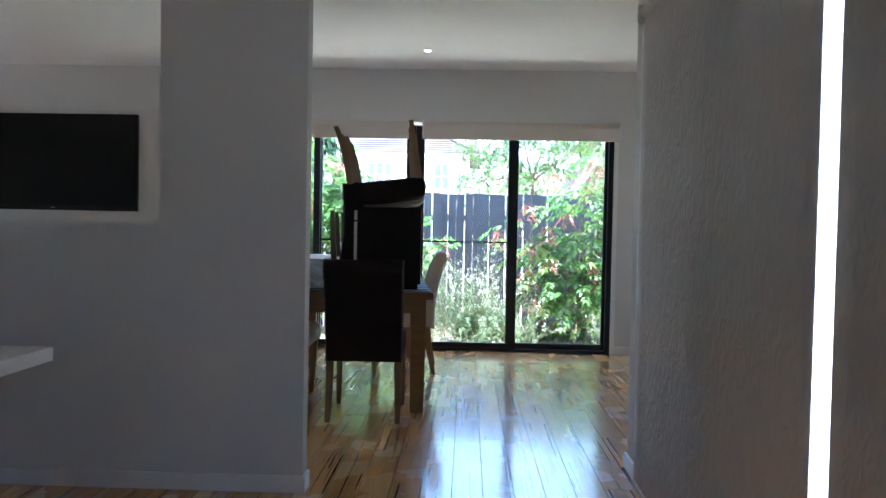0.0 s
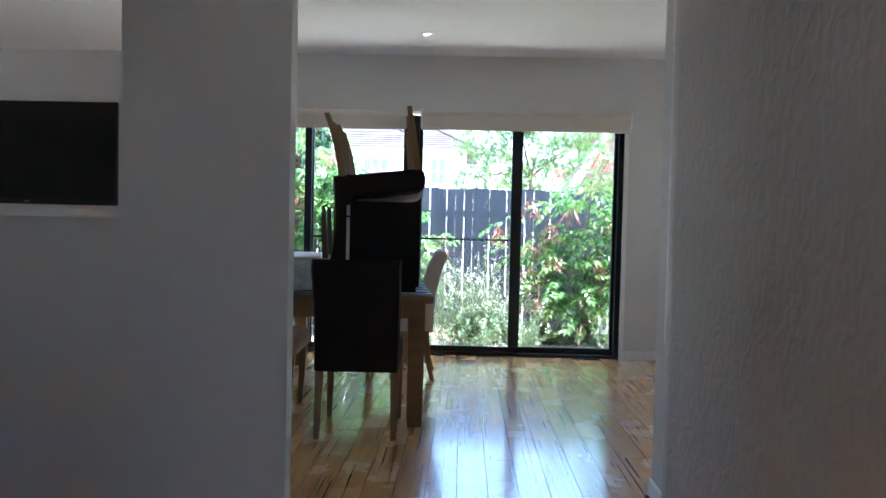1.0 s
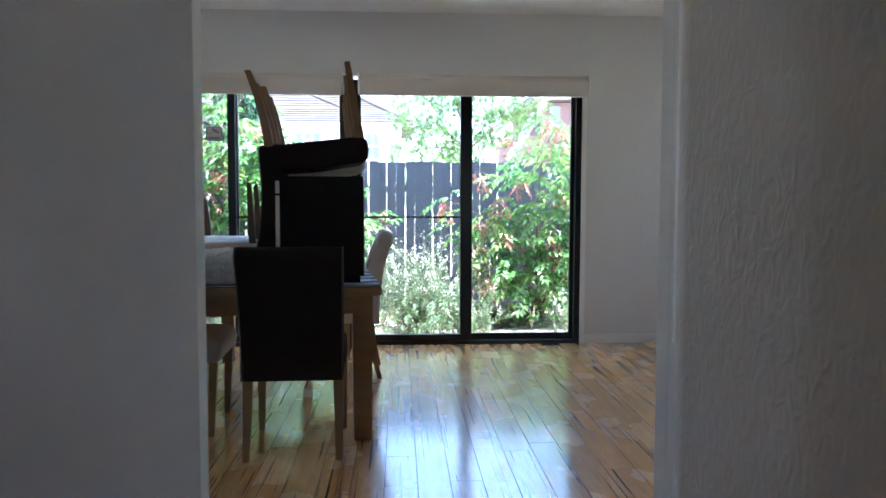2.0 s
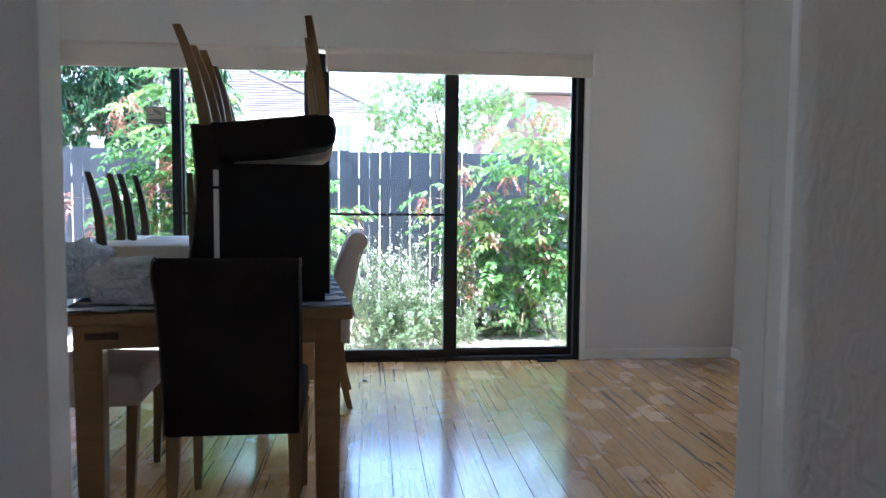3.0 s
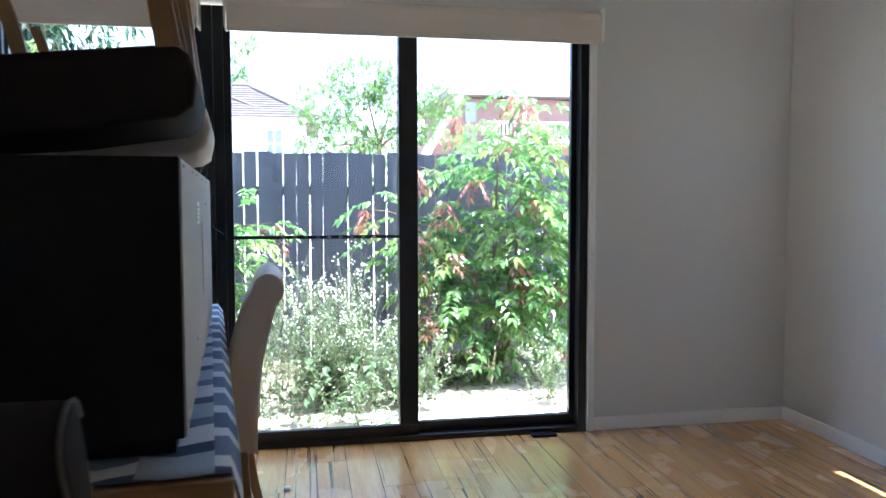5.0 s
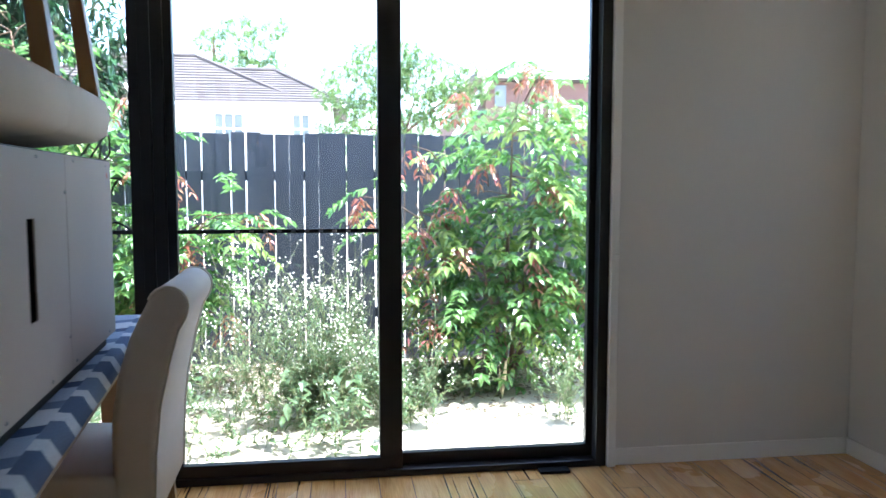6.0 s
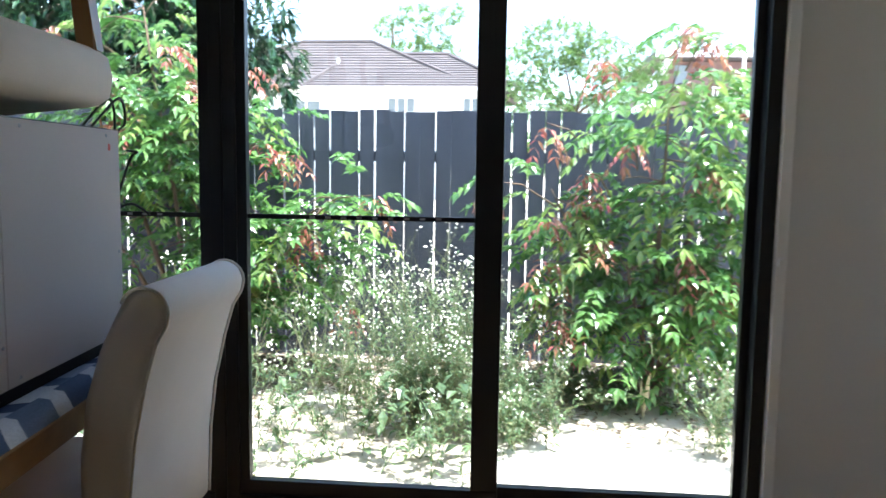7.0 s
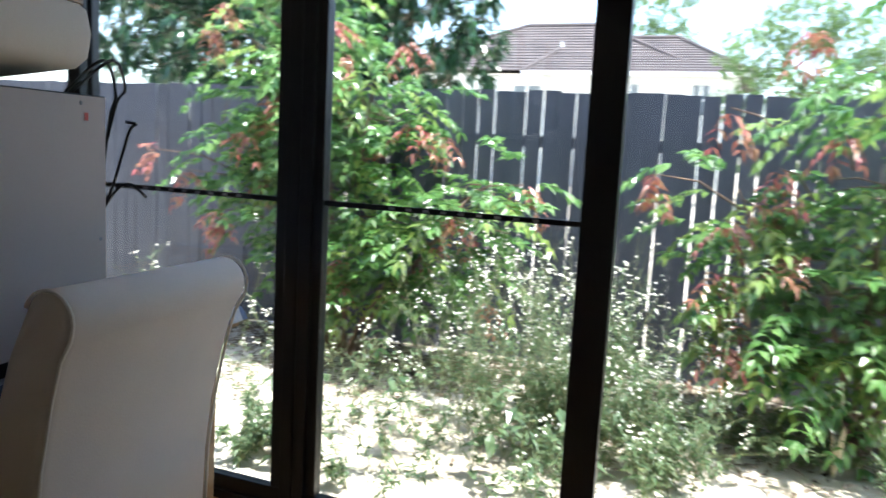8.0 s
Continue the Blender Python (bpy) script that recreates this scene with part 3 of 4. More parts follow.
# ---------------------------------------------------------------- long blinds beside the first room
def long_blind(y0, y1, label):
    r = thing("roller_blind", pose(0, 0, 0), label, "roller blind", "long blinds of the side wall")
    x = SIDE_X - 0.03
    nseg, rows = 24, 8
    vs, fs = [], []
    for i in range(nseg + 1):
        for j in range(rows + 1):
            y = y0 + (y1 - y0) * i / nseg
            z = 0.03 + 2.09 * j / rows
            dx = 0.004 * math.sin(i * 0.9 + j * 0.15) * (1 - j / rows) + 0.002 * noise.noise(Vector((y * 3, z * 2, 1.3)))
            vs.append((x + dx, y, z))
    for i in range(nseg):
        for j in range(rows):
            a = i * (rows + 1) + j
            fs.append((a, a + 1, a + rows + 2, a + rows + 1))
    f = mesh_from("fabric", vs, fs, M_BLIND_G, r, smooth=True)
    so = f.modifiers.new("thickness", "SOLIDIFY")
    so.thickness = 0.0015
    part("bottom_rail", box_bm(x - 0.008, x + 0.008, y0, y1, 0.012, 0.036, 0.004), M_BLIND_G, r)
    prof = [(0.028 * math.cos(k * math.pi / 8), 0.028 * math.sin(k * math.pi / 8)) for k in range(16)]
    ro = part("roll", profile_bm(prof, y0, y1), M_BLIND_G, r, "", True)
    ro.matrix_basis = Matrix.Translation((x + 0.026 - 0.02, 0, 2.14)) @ Matrix(((0, 1, 0, 0), (1, 0, 0, 0), (0, 0, 1, 0), (0, 0, 0, 1)))
    for s in (y0 - 0.012, y1 + 0.002):
        part("bracket", box_bm(x - 0.03, SIDE_X - 0.001, s, s + 0.01, 2.10, 2.18, 0.003), M_TRIM, r, "white metal bracket")
    return r


b1 = long_blind(0.058, 1.80, "floor-length grey patterned roller blind, lowered")
b2 = long_blind(-1.92, -0.036, "floor-length grey patterned roller blind, lowered")
bead_chain(b1, SIDE_X - 0.03, 1.816, 0.72, 2.12)
w = thing("door_3", pose(0, 0, 0), "glass door behind the long blinds", "glass door", "", "structure")
xg = SIDE_X + 0.05
for a in ((S_Y0, S_Y0 + 0.05, 0, 2.2), (S_Y1 - 0.05, S_Y1, 0, 2.2), (S_Y0 + 0.05, S_Y1 - 0.05, 0, 0.05), (S_Y0 + 0.05, S_Y1 - 0.05, 2.15, 2.2)):
    part("door_frame", box_bm(xg, xg + 0.05, *a, 0.002), M_BLACK, w)
g = part("pane", box_bm(xg + 0.02, xg + 0.026, S_Y0 + 0.05, S_Y1 - 0.05, 0.05, 2.15), M_GLASS, w)
g.visible_shadow = False

# ceiling downlight
d = thing("downlight", pose(-0.32, 4.742, CEIL), "round recessed ceiling downlight, switched on", "downlight")
bm = bmesh.new()
ring = [(0.0225, -0.001), (0.048, -0.001), (0.048, -0.006), (0.044, -0.009), (0.032, -0.006)]
for k in range(32):
    a = 2 * math.pi * k / 32
    for rr, zz in ring:
        bm.verts.new((rr * math.cos(a), rr * math.sin(a), zz))
bm.verts.ensure_lookup_table()
for k in range(32):
    for j in range(5):
        bm.faces.new((bm.verts[k * 5 + j], bm.verts[k * 5 + (j + 1) % 5], bm.verts[(k + 1) % 32 * 5 + (j + 1) % 5], bm.verts[(k + 1) % 32 * 5 + j]))
part("trim_ring", bm, M_TRIM, d, "white ring", True)
bm = bmesh.new()
bmesh.ops.create_circle(bm, cap_ends=True, radius=0.022, segments=24)
for v in bm.verts:
    v.co.z = -0.003
part("lens", bm, M_LAMP, d, "glowing lens")


# ---------------------------------------------------------------- dining chairs
def arc(cy, cz, r, a0, a1, n):
    return [(cy + r * math.cos(radians(a0 + (a1 - a0) * k / n)), cz + r * math.sin(radians(a0 + (a1 - a0) * k / n))) for k in range(n + 1)]


def dining_chair(m, fabric, piping, wood, label, group):
    """Upholstered chair with a scrolled back; faces local +y, its floor at z = 0."""
    c = thing("dining_chair", m, label, "chair", group)
    hw = 0.227

    def widen(z):
        return 1.0 + 0.032 * max(0.0, (z - 0.45) / 0.5)

    # seat cushion
    prof = [(-0.195, 0.366), (0.28, 0.365), (0.305, 0.385), (0.312, 0.43), (0.30, 0.475), (0.27, 0.493), (0.05, 0.502), (-0.195, 0.492)]
    part("seat", profile_bm(prof, -hw + 0.002, hw - 0.002, 0.018), fabric, c, "", True)
    # back with its scroll
    front = [(-0.120, 0.362), (-0.116, 0.50), (-0.118, 0.62), (-0.136, 0.74), (-0.168, 0.84), (-0.195, 0.895), (-0.213, 0.930)]
    roll = arc(-0.262, 0.918, 0.049, 20, 200, 10)
    back = [(-0.304, 0.888), (-0.284, 0.855), (-0.262, 0.78), (-0.236, 0.66), (-0.222, 0.54), (-0.215, 0.362)]
    prof = front + roll + back
    bk = profile_bm(prof, -hw, hw, 0.02)
    for v in bk.verts:
        v.co.x *= widen(v.co.z)
    part("backrest", bk, fabric, c, "", True)
    for s in (-1, 1):
        x = s * (hw - 0.006)
        outline = [(x, y, z) for y, z in back[::-1] + roll[::-1]]
        outline = [(px * widen(pz) + s * 0.003, py - 0.001, pz) for px, py, pz in outline]
        part("piping", tube_bm(outline, 0.0035, 6), piping, c, "", True)
    # legs
    for s in (-1, 1):
        part("leg", square_leg_bm((s * 0.205, 0.272, 0.372), (s * 0.207, 0.255, 0.0), 0.043, 0.028), wood, c)
        part("leg", square_leg_bm((s * 0.203, -0.165, 0.372), (s * 0.207, -0.222, 0.0), 0.046, 0.030, (s * 0.205, -0.170, 0.17)), wood, c)
    return c


FLIP = pose(0, 0, 0, 180, 0, 0)
CAB_TURN = 5.04
standing_dark = dining_chair(pose(-0.562, 3.005, 0, 0, 0, 1.5), M_DARKCHAIR, M_PIPING_D, M_OAK, "dark brown upholstered dining chair at the table end", "dining chairs")
standing_cream = dining_chair(pose(-0.435, 4.55, 0, 0, 0, 92.3), M_CREAM, M_PIPING, M_OAK, "cream upholstered dining chair at the table side", "dining chairs")
left_cream = copy_thing(standing_cream, pose(-1.27, 3.36, 0, 0, 0, -88))
left_cream["label"] = "cream upholstered dining chair tucked under the table"


def on_cabinet(along, out, z, tilt=0.0, turn=0.0):
    """A pose along the back of the cabinet, upside down, seat resting at z, back hanging to the far side."""
    a = radians(CAB_TURN)
    p = Vector((-0.245, 3.117, 0)) + along * Vector((-math.sin(a), math.cos(a), 0)) - out * Vector((math.cos(a), math.sin(a), 0))
    return Matrix.Translation((p.x, p.y, z)) @ pose(0, 0, 0, 0, 0, CAB_TURN + turn) @ pose(0, 0, 0, 0, tilt, 0) @ pose(0, 0, 0, 0, 0, -90) @ pose(0, 0, 0, 0, 180, 0)


CAB_TOP = 1.285
top_dark = copy_thing(standing_dark, on_cabinet(0.27, 0.332, CAB_TOP + 0.53, -6.5, 0))
top_dark["label"] = "dark brown dining chair upturned on the cabinet"
mid_cream = copy_thing(standing_cream, on_cabinet(0.775, 0.30, CAB_TOP + 0.515, -3.0, 0))
mid_cream["label"] = "cream dining chair upturned on the cabinet"
far_cream = copy_thing(standing_cream, on_cabinet(1.275, 0.325, CAB_TOP + 0.52, -4.0, 0))
far_cream["label"] = "cream dining chair upturned on the cabinet"
for yy, tt in ((4.33, 0), (4.80, 1)):
    dining_chair(Matrix.Translation((-1.27, yy, 0.772 + 0.503)) @ pose(0, 0, 0, 0, 0, 5 + tt) @ pose(0, 0, 0, 0, 0, -90) @ pose(0, 0, 0, 0, 180, 0), M_CREAM, M_PIPING, M_DARKLEG, "cream dark-legged dining chair upturned on the table", "dining chairs")

# ---------------------------------------------------------------- table and cloth
TAB = pose(-0.158, 3.02, 0, 0, 0, 6.8)     # near right corner; the table runs along +y and towards -x
TW, TL = 1.012, 2.14
t = thing("dining_table", TAB, "oak dining table with square legs under a chevron cloth", "table")
part("tabletop", box_bm(-TW, 0, 0, TL, 0.715, 0.758, 0.006), M_TABLEWOOD, t)
part("apron", box_bm(-TW + 0.09, -0.09, 0.045, 0.07, 0.625, 0.714, 0.002), M_TABLEWOOD, t)
part("apron", box_bm(-TW + 0.09, -0.09, TL - 0.07, TL - 0.045, 0.625, 0.714, 0.002), M_TABLEWOOD, t)
part("apron", box_bm(-0.075, -0.05, 0.09, TL - 0.09, 0.625, 0.714, 0.002), M_TABLEWOOD, t)
part("apron", box_bm(-TW + 0.05, -TW + 0.075, 0.09, TL - 0.09, 0.625, 0.714, 0.002), M_TABLEWOOD, t)
part("pull_slot", box_bm(-0.93, -0.82, 0.038, 0.0448, 0.66, 0.685, 0.002), M_DARKLEG, t, "dark slot pull in the apron")
for lx in (-TW + 0.09, -0.09):
    for ly in (0.09, TL - 0.09):
        part("leg", square_leg_bm((lx, ly, 0.714), (lx, ly, 0), 0.098, 0.085), M_TABLEWOOD, t)

nx, ny = 30, 60
vs, fs = [], []
for i in range(nx + 1):
    for j in range(ny + 1):
        x = -TW + 0.0 + (TW + 0.03) * i / nx
        y = 0.015 + (TL + 0.0) * j / ny
        z = 0.7635 + 0.002 * noise.noise(Vector((x * 7, y * 7, 0.3)))
        over = max(0.0, x + 0.004)
        if over > 0:
            z -= 0.9 * over + (0.055 * max(0, 1 - j / 4) if i == nx else 0)
            x = 0.006 + 0.35 * (x - 0.006)
        vs.append((x, y, z))
for i in range(nx):
    for j in range(ny):
        a = i * (ny + 1) + j
        fs.append((a, a + ny + 1, a + ny + 2, a + 1))
cloth = mesh_from("tablecloth", vs, fs, M_CHEVRON, smooth=True)
cloth.matrix_basis = TAB
so = cloth.modifiers.new("thickness", "SOLIDIFY")
so.thickness = 0.002
so.offset = 1.0
tagged(cloth, "blue, grey and white chevron tablecloth on the table", "tablecloth")

# ---------------------------------------------------------------- low cabinet standing on the table
a = radians(CAB_TURN)
CAB = pose(-0.245, 3.117, 0, 0, 0, CAB_TURN)   # near corner of its back panel
CL, CD, CZ0 = 1.548, 0.405, 0.80
k = thing("media_cabinet", CAB, "black media cabinet with white doors standing on the table", "cabinet")
part("end_panel", box_bm(-CD, -0.004, 0, 0.018, CZ0, CAB_TOP, 0.0015), M_CABBLACK, k)
part("end_panel", box_bm(-CD, -0.004, CL - 0.018, CL, CZ0, CAB_TOP, 0.0015), M_CABBLACK, k)
part("top_panel", box_bm(-CD, -0.004, 0.0185, CL - 0.0185, CAB_TOP - 0.018, CAB_TOP, 0.0015), M_CABBLACK, k)
part("bottom_panel", box_bm(-CD, -0.004, 0.0185, CL - 0.0185, CZ0, CZ0 + 0.018, 0.0015), M_CABBLACK, k)
part("plinth", box_bm(-CD + 0.03, -0.02, 0.03, CL - 0.03, 0.767, CZ0 - 0.0005), M_CABBLACK, k)
for z0, z1 in ((CZ0 + 0.0, 1.192), (1.203, 1.262)):
    for y0, y1 in ((0.0, CL / 2 - 0.002), (CL / 2 + 0.002, CL)):
        part("door_front", box_bm(-CD - 0.019, -CD - 0.0005, y0, y1, z0, z1, 0.001), M_CABWHITE, k, "white laminate front")
SLOT = (0.775, 0.822, 0.955, 1.152)
JOIN = 1.06
bp = part("back_panel", box_bm(-0.0035, 0, JOIN + 0.002, CL - 0.003, CZ0 + 0.002, CAB_TOP - 0.003), M_CABBACK, k, "pale hardboard back")
bm = bmesh.new()
box_bm(-0.0035, 0, 0.003, SLOT[0], CZ0 + 0.002, CAB_TOP - 0.003, bm=bm)
box_bm(-0.0035, 0, SLOT[1], JOIN, CZ0 + 0.002, CAB_TOP - 0.003, bm=bm)
box_bm(-0.0035, 0, SLOT[0], SLOT[1], CZ0 + 0.002, SLOT[2], bm=bm)
box_bm(-0.0035, 0, SLOT[0], SLOT[1], SLOT[3], CAB_TOP - 0.003, bm=bm)
bp2 = part("back_panel", bm, M_CABBACK, k, "pale hardboard back with a cable slot")
part("label", box_bm(0.0005, 0.0012, 0.505, 0.625, 1.155, 1.208), M_PAPER, k, "small white paper label")
bm = bmesh.new()
for q in range(4):
    box_bm(0.0013, 0.0018, 0.52, 0.58 + 0.008 * (q % 2), 1.164 + q * 0.010, 1.167 + q * 0.010, bm=bm)
part("label_lines", bm, M_INK, k)
part("mark", box_bm(0.0005, 0.0011, CL - 0.06, CL - 0.05, 1.235, 1.25), M_RED, k, "small red mark")
for y, z in ((0.06, 1.272), (0.35, 1.272), (0.55, 1.272), (0.85, 1.27), (1.13, 1.27), (1.48, 1.268), (1.05, 1.20), (1.05, 0.88), (0.06, 0.815), (0.35, 0.815), (0.62, 0.815), (0.9, 0.815), (1.1, 0.815), (1.46, 0.815), (0.42, 0.9), (1.53, 1.0)):
    bm = bmesh.new()
    bmesh.ops.create_cone(bm, cap_ends=True, segments=10, radius1=0.0045, radius2=0.003, depth=0.0025, matrix=pose(0.0008, y, z, 0, 90, 0))
    part("screw", bm, M_INK, k)

# loose cables over the far end of the cabinet
def cable(points, label):
    pts = [Vector(v) for v in points]
    ext = [pts[0] * 2 - pts[1]] + pts + [pts[-1] * 2 - pts[-2]]
    path = []
    for k in range(1, len(ext) - 2):
        p0, p1, p2, p3 = ext[k - 1:k + 3]
        for s in range(6):
            u = s / 6
            path.append(0.5 * (2 * p1 + (p2 - p0) * u + (2 * p0 - 5 * p1 + 4 * p2 - p3) * u * u + (3 * p1 - p0 - 3 * p2 + p3) * u ** 3))
    path.append(pts[-1])
    tagged(finish("cable", tube_bm(path, 0.0032, 8), M_CABLE, smooth=True), label, "cable", "loose cables")


LAB = "black cable hanging over the cabinet end"
cable([(-0.45, 4.62, 1.289), (-0.42, 4.69, 1.36), (-0.428, 4.73, 1.297), (-0.443, 4.73, 1.25), (-0.456, 4.725, 1.15)], LAB)
cable([(-0.42, 4.61, 1.289), (-0.395, 4.69, 1.36), (-0.402, 4.73, 1.308), (-0.424, 4.73, 1.279), (-0.447, 4.725, 1.20)], LAB)
cable([(-0.46, 4.70, 1.01), (-0.439, 4.73, 1.097), (-0.415, 4.73, 1.157), (-0.389, 4.73, 1.222), (-0.372, 4.73, 1.234), (-0.40, 4.73, 1.238)], LAB)
cable([(-0.46, 4.70, 1.02), (-0.43, 4.73, 1.09), (-0.394, 4.73, 1.108), (-0.367, 4.73, 1.098), (-0.346, 4.73, 1.083)], LAB)

# ---------------------------------------------------------------- plastic wrap on the table
def crumpled(name, centre, size, seed, label):
    bm = bmesh.new()
    bmesh.ops.create_icosphere(bm, subdivisions=5, radius=1.0)
    off = Vector((seed * 3.7, seed * 1.3, 0))
    for v in bm.verts:
        n = v.co.normalized()
        d = 1 + 0.2 * noise.noise(n * 2.1 + off) + 0.14 * noise.ridged_multi_fractal(n * 3.4 + off, 1.0, 2.0, 4, 1.0, 2.0) * 0.35
        d += 0.05 * noise.ridged_multi_fractal(n * 9 + off, 1.0, 2.0, 3, 1.0, 2.0) - 0.05
        co = n * d
        co.z = max(co.z, -0.62)
        v.co = Vector((co.x * size[0], co.y * size[1], co.z * size[2]))
    low = min(v.co.z for v in bm.verts)
    for v in bm.verts:
        v.co.z -= low
    ob = finish(name, bm, M_PLASTIC, smooth=False)
    ob.location = centre
    tagged(ob, label, "plastic bag", "plastic bags on the table")


crumpled("plastic_bag", (-0.98, 3.20, 0.768), (0.17, 0.15, 0.10), 1, "crumpled translucent white plastic bag on the table")
crumpled("plastic_bag", (-1.24, 3.36, 0.768), (0.13, 0.14, 0.13), 2, "crumpled translucent white plastic wrap on the table")

# small white scrap on the floor
bm = bmesh.new()
bmesh.ops.create_icosphere(bm, subdivisions=2, radius=0.018)
for v in bm.verts:
    v.co += v.co * 0.4 * noise.noise(v.co * 80)
    v.co.z = (v.co.z + 0.016) * 0.4
ob = finish("paper_scrap", bm, M_PAPER)
ob.location = (-0.126, 4.942, 0.001)
tagged(ob, "small white paper scrap on the floor", "scrap")

# ---------------------------------------------------------------- television and bench
TVX = -3.09
tv = thing("television", pose(0, 0, 0), "large black flat television on the wall", "television")
part("casing", box_bm(TVX - 1.60, TVX, DOOR_Y - 0.075, DOOR_Y - 0.035, 1.262, 2.178, 0.006), M_TVFRAME, tv)
part("screen", box_bm(TVX - 1.58, TVX - 0.02, DOOR_Y - 0.0785, DOOR_Y - 0.0755, 1.315, 2.158), M_SCREEN, tv, "dark glossy screen")
part("wall_bracket", box_bm(TVX - 1.0, TVX - 0.6, DOOR_Y - 0.034, DOOR_Y - 0.001, 1.5, 1.9), M_BLACK, tv)
part("badge", box_bm(TVX - 0.83, TVX - 0.79, DOOR_Y - 0.0785, DOOR_Y - 0.0752, 1.283, 1.293), M_METAL, tv)

bn = thing("desk", pose(0, 0, 0), "white laminate desk with slim leg panel", "desk")
part("desktop", box_bm(-2.75, -1.295, 0.16, 0.762, 0.705, 0.75, 0.002), M_BENCH, bn)
part("leg_panel", box_bm(-1.62, -1.585, 0.20, 0.73, 0.0, 0.704, 0.002), M_BENCH, bn)
part("leg_panel", box_bm(-2.72, -2.68, 0.20, 0.73, 0.0, 0.704, 0.002), M_BENCH, bn)

# ================================================================ outside
GZ = -0.15
random.seed(7)
bm = bmesh.new()
# ground: one sheet with finer mesh near the house
xs = [-400, -60, -20] + [-10 + 0.4 * q for q in range(51)] + [20, 60, 400]
ys = [-300, -40, -8] + [-4.8 + 0.4 * q for q in range(41)] + [16, 24, 40, 80, 900]
rows = []
for y in ys:
    rows.append([bm.verts.new((x, y, GZ + (0.03 * noise.noise(Vector((x * 0.9, y * 0.9, 0))) if 5.9 < y < 12 and abs(x) < 9 else 0))) for x in xs])
for r0, r1 in zip(rows, rows[1:]):
    for q in range(len(xs) - 1):
        cx, cy = (r0[q].co.x + r0[q + 1].co.x) / 2, (r0[q].co.y + r1[q].co.y) / 2
        bm.faces.new((r0[q], r0[q + 1], r1[q + 1], r1[q]))
struct("ground", bm, M_GROUND, "pale sandy bare ground in bright sun", "ground", True)


# leaves are gathered as plain lists and become one mesh per crown
class Leaves:
    def __init__(self):
        self.v, self.f, self.m = [], [], []

    def leaf(self, p, d, up, length, width, mat=0, droop=0.15):
        d = d.normalized()
        s = d.cross(up)
        s = s.normalized() if s.length > 1e-4 else d.orthogonal().normalized()
        n = s.cross(d)
        mid = p + d * length * 0.45 + n * 0.02 * length
        tip = p + d * length - Vector((0, 0, droop * length))
        b = len(self.v)
        fold = n * width * 0.18
        self.v += [tuple(p), tuple(mid + s * width / 2 + fold), tuple(tip), tuple(mid - s * width / 2 + fold), tuple(mid)]
        self.f += [(b, b + 1, b + 4), (b + 4, b + 1, b + 2), (b, b + 4, b + 3), (b + 4, b + 2, b + 3)]
        self.m += [mat] * 4

    def frond(self, p, d, length, pairs, size, mat=0, wid=0.5):
        """A feather leaf: paired leaflets on a drooping stalk."""
        d = d.normalized()
        up = Vector((0, 0, 1))
        side = d.cross(up)
        side = side.normalized() if side.length > 1e-3 else Vector((1, 0, 0))
        for q in range(pairs):
            t = (q + 1) / pairs
            c = p + d * length * t - Vector((0, 0, 0.45 * length * t * t))
            along = (d - Vector((0, 0, 0.9 * t))).normalized()
            for s in (-1, 1):
                dd = (side * s * 0.85 + along * 0.6 + Vector((0, 0, random.uniform(-0.6, 0.25))))
                self.leaf(c, dd, up + rand_dir() * 0.6, size * random.uniform(0.75, 1.15), size * wid, mat)
        self.leaf(p + d * length - Vector((0, 0, 0.45 * length)), d - up * 0.8, up, size, size * wid, mat)

    def build(self, name, mats, parent=None, label=""):
        return mesh_from(name, self.v, self.f, mats, parent, label, self.m)


def rand_dir(flat=1.0):
    v = Vector((random.gauss(0, 1), random.gauss(0, 1), random.gauss(0, 1) * flat))
    return v.normalized()


